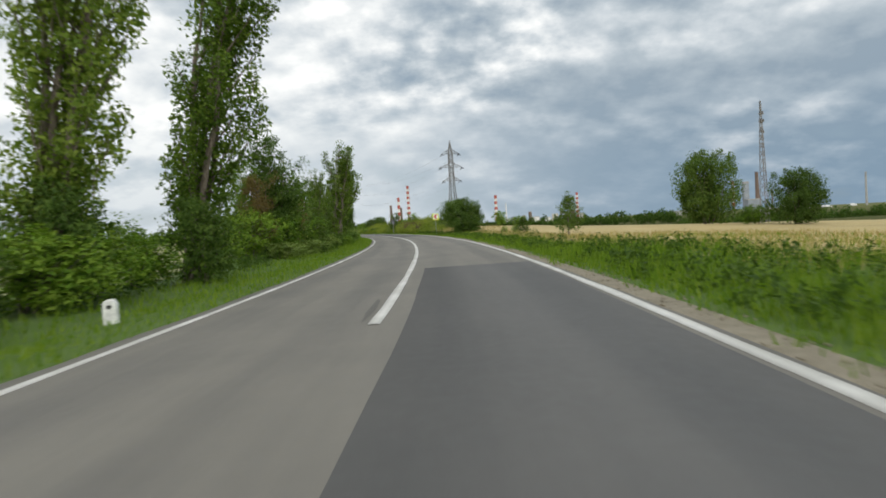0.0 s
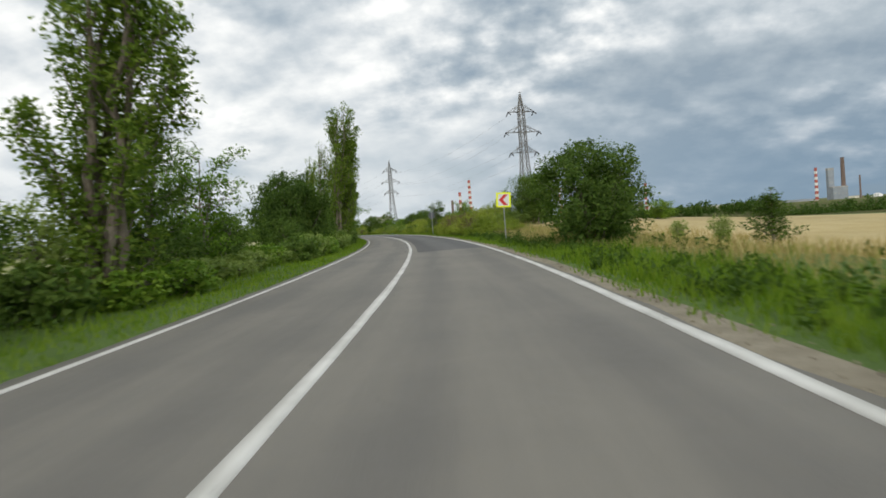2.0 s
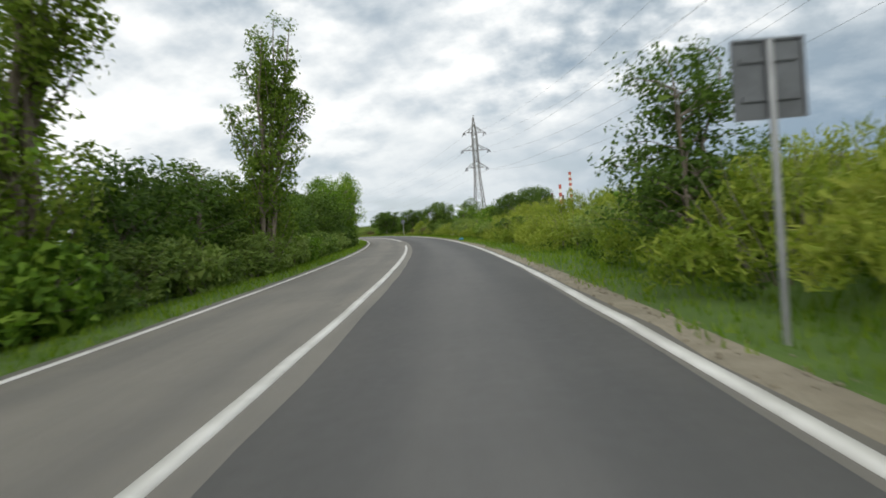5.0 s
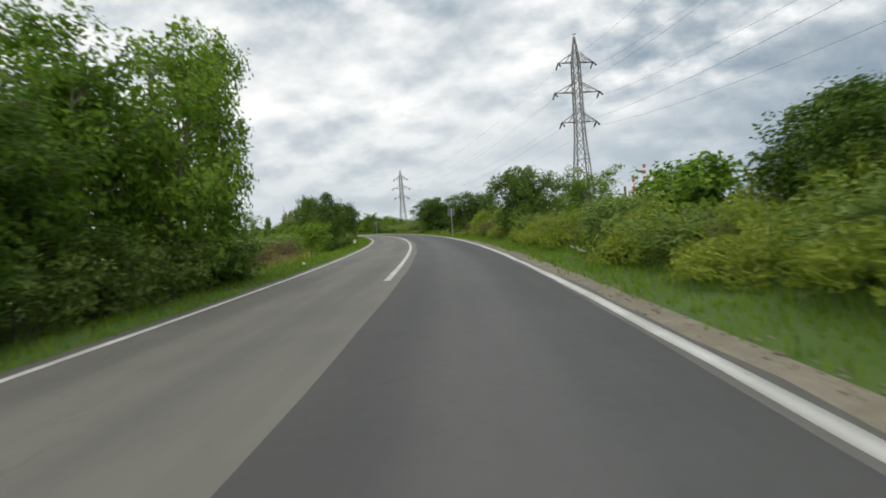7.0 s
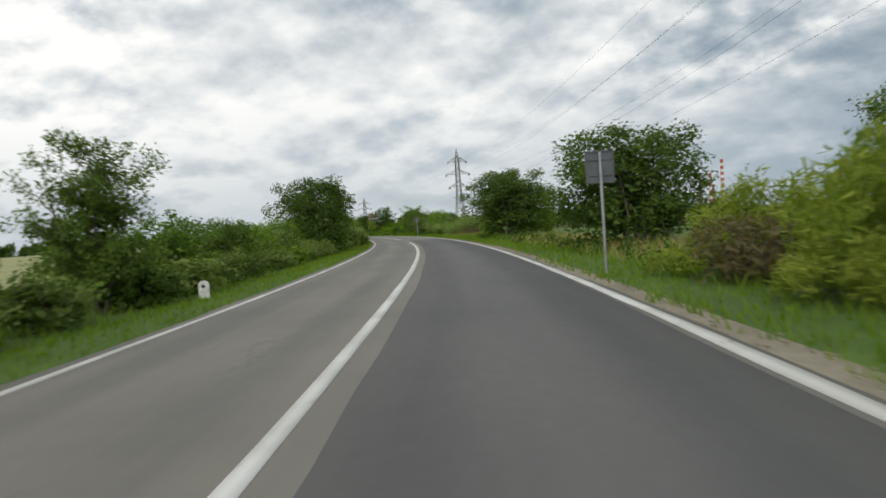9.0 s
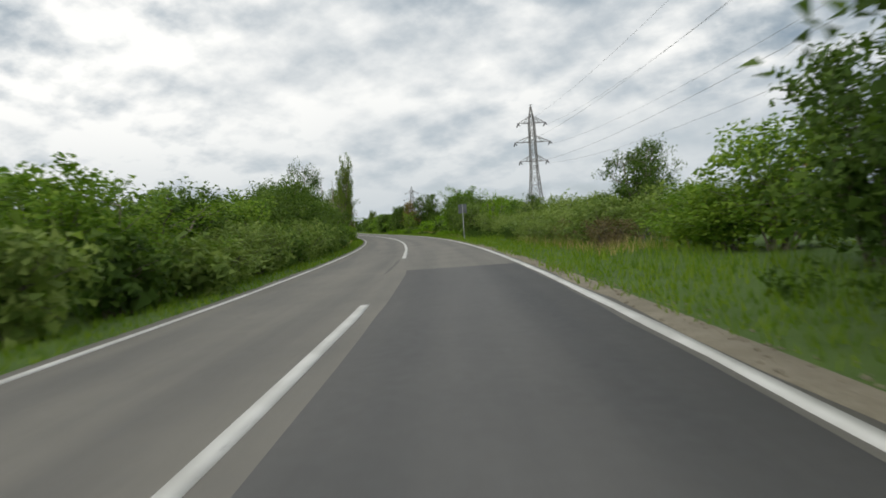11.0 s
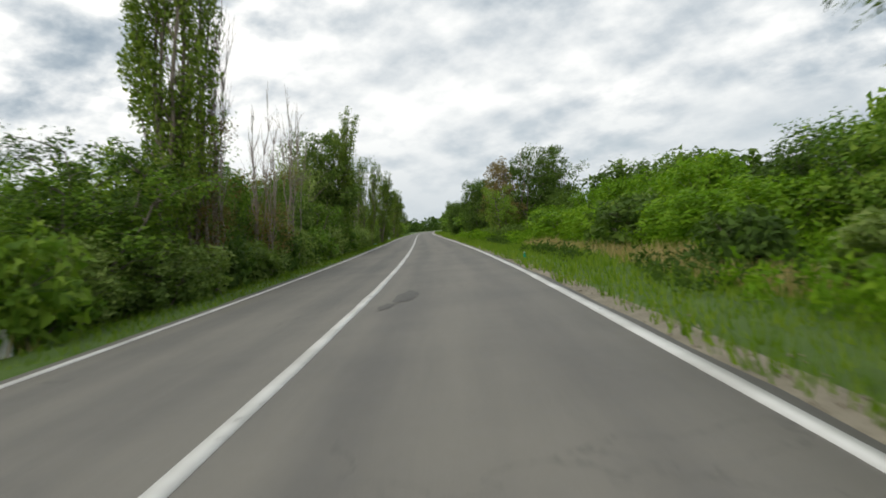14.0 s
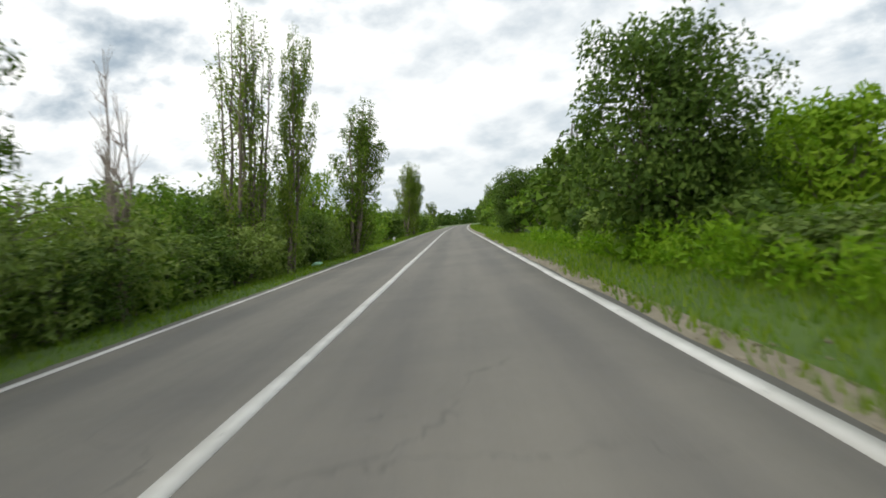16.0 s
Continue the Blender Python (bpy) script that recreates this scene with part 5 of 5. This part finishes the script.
def sign_back():
    """The grey back of a square sign for the other direction."""
    sign = thing("traffic_sign", "grey metal back of a square traffic sign on post", "traffic sign", "signs seen from behind")
    bm = bmesh.new()
    rod(bm, (0, -0.045, -0.3), (0, -0.045, 2.36), 0.030, sides=12)
    part("post", bm, GALV, sign)
    bm = bmesh.new()
    box(bm, (0.56, 0.014, 0.62), pose(0, 0, 2.07), 0.005)
    panel = part("panel", bm, BACKPLATE, sign)
    for z in (1.77, 2.37):
        bm = bmesh.new()
        box(bm, (0.56, 0.026, 0.02), pose(0, -0.014, z))
        part("rim", bm, BACKPLATE, panel)
    for x in (-0.27, 0.27):
        bm = bmesh.new()
        box(bm, (0.02, 0.024, 0.576), pose(x, -0.014, 2.07))
        part("rim", bm, BACKPLATE, panel)
    for z in (1.92, 2.22):
        bm = bmesh.new()
        box(bm, (0.44, 0.022, 0.04), pose(0, -0.018, z))
        part("bracket", bm, BACKPLATE, panel)
    return sign


back_sign = sign_back()
back_sign.matrix_basis = spot(211.0, 4.0, 3)
m = spot(287.7, 4.25, 2, 0, (1.05, 1.05, 1.03))
copy_thing(back_sign, m).matrix_basis = m
m = spot(115.1, 4.1, 0)
copy_thing(back_sign, m).matrix_basis = m


def marker_stone():
    """A whitewashed hectometre stone with a rounded head."""
    stone = thing("marker_stone", "small white rounded roadside marker stone in grass", "marker stone", "marker stones")
    bm = bmesh.new()
    outline = [(-0.105, -0.12), (0.105, -0.12), (0.105, 0.30)] + [(0.105 * math.cos(a), 0.30 + 0.085 * math.sin(a)) for a in np.linspace(0.3, math.pi - 0.3, 7)] + [(-0.105, 0.30)]
    front = [bm.verts.new((x, -0.06, z)) for x, z in outline]
    back = [bm.verts.new((x * 0.94, 0.06, z)) for x, z in outline]
    bm.faces.new(front)
    bm.faces.new(back[::-1])
    for i in range(len(outline)):
        j = (i + 1) % len(outline)
        bm.faces.new((front[j], front[i], back[i], back[j]))
    bmesh.ops.bevel(bm, geom=list(bm.edges), offset=0.010, segments=2, affect="EDGES")
    bmesh.ops.recalc_face_normals(bm, faces=bm.faces)
    body = part("stone_body", bm, STONE, stone)
    bm = bmesh.new()
    box(bm, (0.20, 0.15, 0.10), pose(0, 0, 0.02), 0.02)
    part("plinth", bm, STONE, stone)
    bm = bmesh.new()
    box(bm, (0.07, 0.006, 0.055), pose(0, -0.066, 0.27))
    part("number_bar", bm, BLACK, body, "faded dark bar")
    return stone


stone = marker_stone()
stone.matrix_basis = spot(10.3, -4.25, 4)
for s, d, turn in ((113.6, -4.35, -5), (212.2, -4.25, 6), (313.2, -4.3, -3), (410.0, -4.2, 2)):
    m = spot(s, d, turn)
    copy_thing(stone, m).matrix_basis = m


# ---- litter ----
def crumpled(name, label, mat, size, seed, pinch=0.0):
    rng = np.random.default_rng(seed)
    bm = bmesh.new()
    bmesh.ops.create_icosphere(bm, subdivisions=3, radius=1.0)
    for v in bm.verts:
        k = 1 + 0.35 * noise.noise(v.co * 2.3 + Vector((seed, 0, 0))) + 0.18 * noise.noise(v.co * 6.0)
        v.co = Vector((v.co.x * size[0] * k, v.co.y * size[1] * k, (v.co.z * k * 0.9 + 0.75) * size[2]))
        v.co.x, v.co.y = v.co.x * (1 - pinch * v.co.z / size[2] / 2), v.co.y * (1 - pinch * v.co.z / size[2] / 2)
    me = bpy.data.meshes.new(name)
    bm.to_mesh(me)
    bm.free()
    me.materials.append(mat)
    return tagged(new(name, me), label, "litter")


crumpled("plastic_bag", "crumpled blue plastic bag on the gravel shoulder", BAG_BLUE, (0.17, 0.12, 0.10), 3).matrix_basis = spot(156.0, 3.85, 20)
crumpled("plastic_bag", "crumpled white plastic bag in verge grass", BAG_WHITE, (0.085, 0.08, 0.12), 7, 0.85).matrix_basis = spot(96.3, 4.68, 70)
crumpled("plastic_bag", "pale green plastic bag lying on the verge", plain("pale_green_plastic", (0.35, 0.62, 0.42), 0.4), (0.20, 0.14, 0.09), 9).matrix_basis = spot(372.8, -3.9, 20)
crumpled("paper_scrap", "small white paper scrap in verge grass", BAG_WHITE, (0.06, 0.05, 0.07), 13).matrix_basis = spot(178.8, -3.75, 20)


def bottle():
    ob = thing("plastic_bottle", "green plastic bottle standing in verge grass", "bottle")
    bm = bmesh.new()
    turned(bm, ((0.045, 0.0), (0.05, 0.02), (0.05, 0.19), (0.046, 0.22), (0.018, 0.28), (0.016, 0.30)), 14)
    part("bottle_body", bm, BOTTLE_GREEN, ob, smooth_shade=True)
    bm = bmesh.new()
    turned(bm, ((0.02, 0.30), (0.02, 0.325)), 12)
    part("cap", bm, BAG_WHITE, ob, "white screw cap")
    return ob


bottle().matrix_basis = spot(324.6, 3.9, 0, 0, (0.75, 0.75, 0.75))


def fallen_branch():
    ob = thing("fallen_branch", "broken pale branch lying on the bank", "branch")
    rng = np.random.default_rng(77)
    V, F = tubes([bend(rng, (-0.9, 0, 0.10), (0.7, 0.1, 0.36), 0.07, 0.05, 6, 0.04), bend(rng, (-0.2, 0, 0.2), (0.2, -0.5, 0.55), 0.035, 0.015, 4, 0.05)], 8)
    part("limb", np_mesh("limb", V, F, CUT_WOOD), CUT_WOOD, ob, smooth_shade=True)
    bm = bmesh.new()
    rod(bm, (0.69, 0.1, 0.355), (0.72, 0.1, 0.362), 0.052, sides=10)
    part("cut_face", bm, CUT_WOOD, ob)
    return ob


def leaning_stick():
    ob = thing("dead_stick", "thin pale dead stick leaning out of the verge", "branch")
    rng = np.random.default_rng(78)
    V, F = tubes([bend(rng, (0, 0, -0.1), (0.25, 0.55, 0.95), 0.022, 0.010, 6, 0.02)], 7)
    part("stem", np_mesh("stem", V, F, CUT_WOOD), CUT_WOOD, ob, smooth_shade=True)
    return ob


leaning_stick().matrix_basis = spot(337.4, -4.35, 60)
fallen_branch().matrix_basis = spot(173.2, 5.1, 100, 0, (0.6, 0.6, 0.6))


# ---- refinery and far land ----
FAR_GROUP = "chimneys of the refinery"


def chimney(x, y, base, top, radius, bands, label, mats=(CH_RED, CH_WHITE)):
    """A tall tapering chimney in painted bands."""
    ob = thing("chimney", label, "chimney", FAR_GROUP)
    ob.location = (x, y, base)
    H = top - base
    for i in range(bands):
        z0, z1 = H * i / bands, H * (i + 1) / bands
        r0, r1 = radius * (1.25 - 0.35 * i / bands), radius * (1.25 - 0.35 * (i + 1) / bands)
        bm = bmesh.new()
        turned(bm, ((r0, z0), (r1, z1)), 16)
        part("band", bm, mats[(bands - 1 - i) % 2], ob)
    bm = bmesh.new()
    turned(bm, ((radius * 1.05, H), (radius * 1.05, H + 1.5), (radius * 0.7, H + 1.6)), 16)
    part("rim", bm, mats[0], ob)
    return ob


chimney(-186, 2515, -12, 148, 5.2, 17, "very tall red and white banded refinery chimney")
chimney(-222, 2512, -12, 107, 5.0, 9, "red and white banded refinery chimney")
chimney(-214, 2512, -12, 70, 4.0, 5, "short rusty refinery chimney", (RUST, RUST))
chimney(-251, 2509, -12, 80, 4.5, 6, "short dark rusty refinery chimney", (RUST, RUST))
chimney(134, 2496, -20, 92, 5.4, 11, "red and white banded refinery chimney")
chimney(427, 2485, -20, 83, 4.4, 13, "slim red and white banded refinery chimney")
chimney(937, 2361, -36, 83, 4.6, 13, "slim red and white banded refinery chimney")
chimney(365, 2480, -20, 24, 2.2, 4, "short dark steel stack", (RUST, RUST))
chimney(170, 2490, -20, 62, 1.8, 5, "thin pale steel stack", (CH_WHITE, CH_WHITE))
chimney(1006, 2332, -36, 108, 6.0, 6, "tall rusty flare column", (RUST, RUST))


def works_block(name, x, y, z, size, mat, label, category, roof_mat=None):
    """A plant building: body, roof and, on its long face, a row of dark openings."""
    ob = thing(name, label, category, "refinery buildings")
    ob.location = (x, y, z)
    bm = bmesh.new()
    box(bm, size, pose(0, 0, size[2] / 2))
    wall = part("wall", bm, mat, ob)
    bm = bmesh.new()
    box(bm, (size[0] * 1.03, size[1] * 1.03, max(0.6, size[2] * 0.06)), pose(0, 0, size[2]))
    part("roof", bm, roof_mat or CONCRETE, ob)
    n = max(2, int(size[0] / 9))
    for i in range(n):
        bm = bmesh.new()
        box(bm, (size[0] / n * 0.28, 0.6, min(3.0, size[2] * 0.12)), pose(-size[0] / 2 + size[0] * (i + 0.5) / n, -size[1] / 2, size[2] * 0.62))
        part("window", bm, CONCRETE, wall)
    return ob


works_block("tower_block", 973, 2346, -36, (17, 17, 112), SLATE, "tall slate-grey plant tower", "plant building")
works_block("plant_hall", 985, 2320, -36, (44, 30, 54), SLATE, "slate-grey plant hall at the refinery", "plant building")
works_block("ochre_hall", 900, 2350, -36, (62, 25, 17), BRICKY, "ochre-walled industrial hall at the refinery", "plant building")
works_block("process_hall", 885, 2375, -36, (84, 25, 22), SLATE, "slate-grey process unit with dark openings", "plant building")
works_block("white_hall", 1010, 2318, -36, (60, 20, 22), PALE, "long pale industrial hall", "plant building")
works_block("pale_block", -184, 930, -3, (17, 14, 19), PALE, "pale plastered block over trees", "building")
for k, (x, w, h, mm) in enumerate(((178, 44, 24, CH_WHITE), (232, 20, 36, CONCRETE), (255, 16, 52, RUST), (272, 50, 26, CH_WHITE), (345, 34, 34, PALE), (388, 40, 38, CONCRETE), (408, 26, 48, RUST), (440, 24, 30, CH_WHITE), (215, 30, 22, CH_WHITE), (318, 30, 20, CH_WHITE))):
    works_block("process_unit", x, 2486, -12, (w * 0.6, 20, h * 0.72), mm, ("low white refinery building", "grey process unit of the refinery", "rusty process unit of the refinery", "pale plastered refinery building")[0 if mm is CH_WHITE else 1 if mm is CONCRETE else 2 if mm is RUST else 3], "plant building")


def round_tank(name, x, y, z, r, h, mat, label, dome):
    ob = thing(name, label, "storage tank", "refinery tanks")
    ob.location = (x, y, z)
    bm = bmesh.new()
    turned(bm, ((r, 0), (r, h)), 24)
    shell = part("shell", bm, mat, ob)
    bm = bmesh.new()
    turned(bm, [(r * math.cos(a) + 0.01, h + dome * math.sin(a)) for a in np.linspace(0, math.pi / 2, 7)], 24)
    part("roof", bm, mat, ob, smooth_shade=True)
    bm = bmesh.new()
    rod(bm, (r + 0.4, 0, 0), (r + 0.4, 0, h + 1), 0.5)
    part("ladder", bm, GALV, shell)
    return ob


round_tank("storage_tank", 1086, 2295, -38, 17, 14, CH_WHITE, "white domed storage tank", 14)
round_tank("storage_tank", 1140, 2270, -38, 14, 14, CH_WHITE, "white domed storage tank", 8)
round_tank("storage_tank", 1190, 2250, -38, 16, 16, CH_WHITE, "white domed storage tank", 6)
round_tank("storage_tank", 1250, 2210, -38, 14, 16, CH_WHITE, "white domed storage tank", 6)
round_tank("cooling_dome", 192, 2470, -20, 9, 18, SLATE, "dark domed refinery tank", 16)
works_block("farm_shed", 560, 2050, -22, (70, 20, 14), PALE, "low pale shed with grey roof", "shed")
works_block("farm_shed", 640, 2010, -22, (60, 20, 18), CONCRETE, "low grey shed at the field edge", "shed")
chimney(1045, 2310, -38, 48, 2.5, 5, "short dark steel stack", (RUST, RUST))
# steel stacks in the pale grey, standing in for the haze before them
chimney(1380, 2150, -38, 95, 3.0, 6, "thin steel stack in haze-pale grey", (CONCRETE, CONCRETE))
chimney(1290, 2200, -38, 80, 3.0, 6, "thin steel stack in haze-pale grey", (CONCRETE, CONCRETE))


def hills(name, label, a0, a1, dist, height, seed):
    """A low hazy ridge, between two bearings (degrees left of the starting heading)."""
    rng = np.random.default_rng(seed)
    ang = np.linspace(a0, a1, 60)
    prof = sum(rng.uniform(0.3, 1) / k * np.sin(np.linspace(0, 6.28 * k * 0.7, 60) + rng.uniform(0, 6)) for k in (1, 2, 3, 5, 8, 13))
    prof = height * (0.62 + 0.22 * prof) * np.sin(np.linspace(0.05, math.pi - 0.05, 60)) ** 0.35
    V, F = [], []
    for k, (r, f) in enumerate(((0, -0.3), (180, 0.75), (420, 1.0), (800, 0.2))):
        for a, h in zip(ang, prof):
            q = math.radians(a)
            V.append((-(dist + r) * math.sin(q), (dist + r) * math.cos(q), h * f - 6))
    for k in range(3):
        for i in range(59):
            F.append((k * 60 + i + 1, k * 60 + i, (k + 1) * 60 + i, (k + 1) * 60 + i + 1))
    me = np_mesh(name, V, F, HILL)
    me.polygons.foreach_set("use_smooth", [True] * len(me.polygons))
    return tagged(new(name, me), label, "hill", "", "structure")


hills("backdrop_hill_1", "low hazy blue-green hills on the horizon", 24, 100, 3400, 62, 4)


# loose stones on the shoulder
def gravel():
    rng = np.random.default_rng(9)
    V, F = [], []
    shape = np.array([(1, 0, 0), (-1, 0, 0), (0, 1, 0), (0, -1, 0), (0, 0, 1), (0, 0, -1)], float)
    tri = np.array([(0, 2, 4), (2, 1, 4), (1, 3, 4), (3, 0, 4), (2, 0, 5), (1, 2, 5), (3, 1, 5), (0, 3, 5)])
    n = 5200
    s = rng.uniform(-2, 390, n)
    d = 3.62 + np.abs(rng.normal(0, 0.22, n)) * np.sign(rng.random(n) - 0.25)
    d = np.clip(d, 3.46, 4.5)
    x, y = at(s, d)
    z = lie(s, d)
    for i in range(n):
        r = rng.uniform(0.008, 0.032)
        V.append(shape * rng.uniform(0.6, 1.3, (6, 1)) * r * np.array((1, 1, 0.7)) + (x[i], y[i], z[i] + r * 0.3))
        F.append(tri + 6 * i)
    me = np_mesh("gravel", np.vstack(V), np.vstack(F), GRAVEL)
    return tagged(new("gravel", me), "loose sandy gravel along the road edge", "gravel", "", "stuff")


gravel()
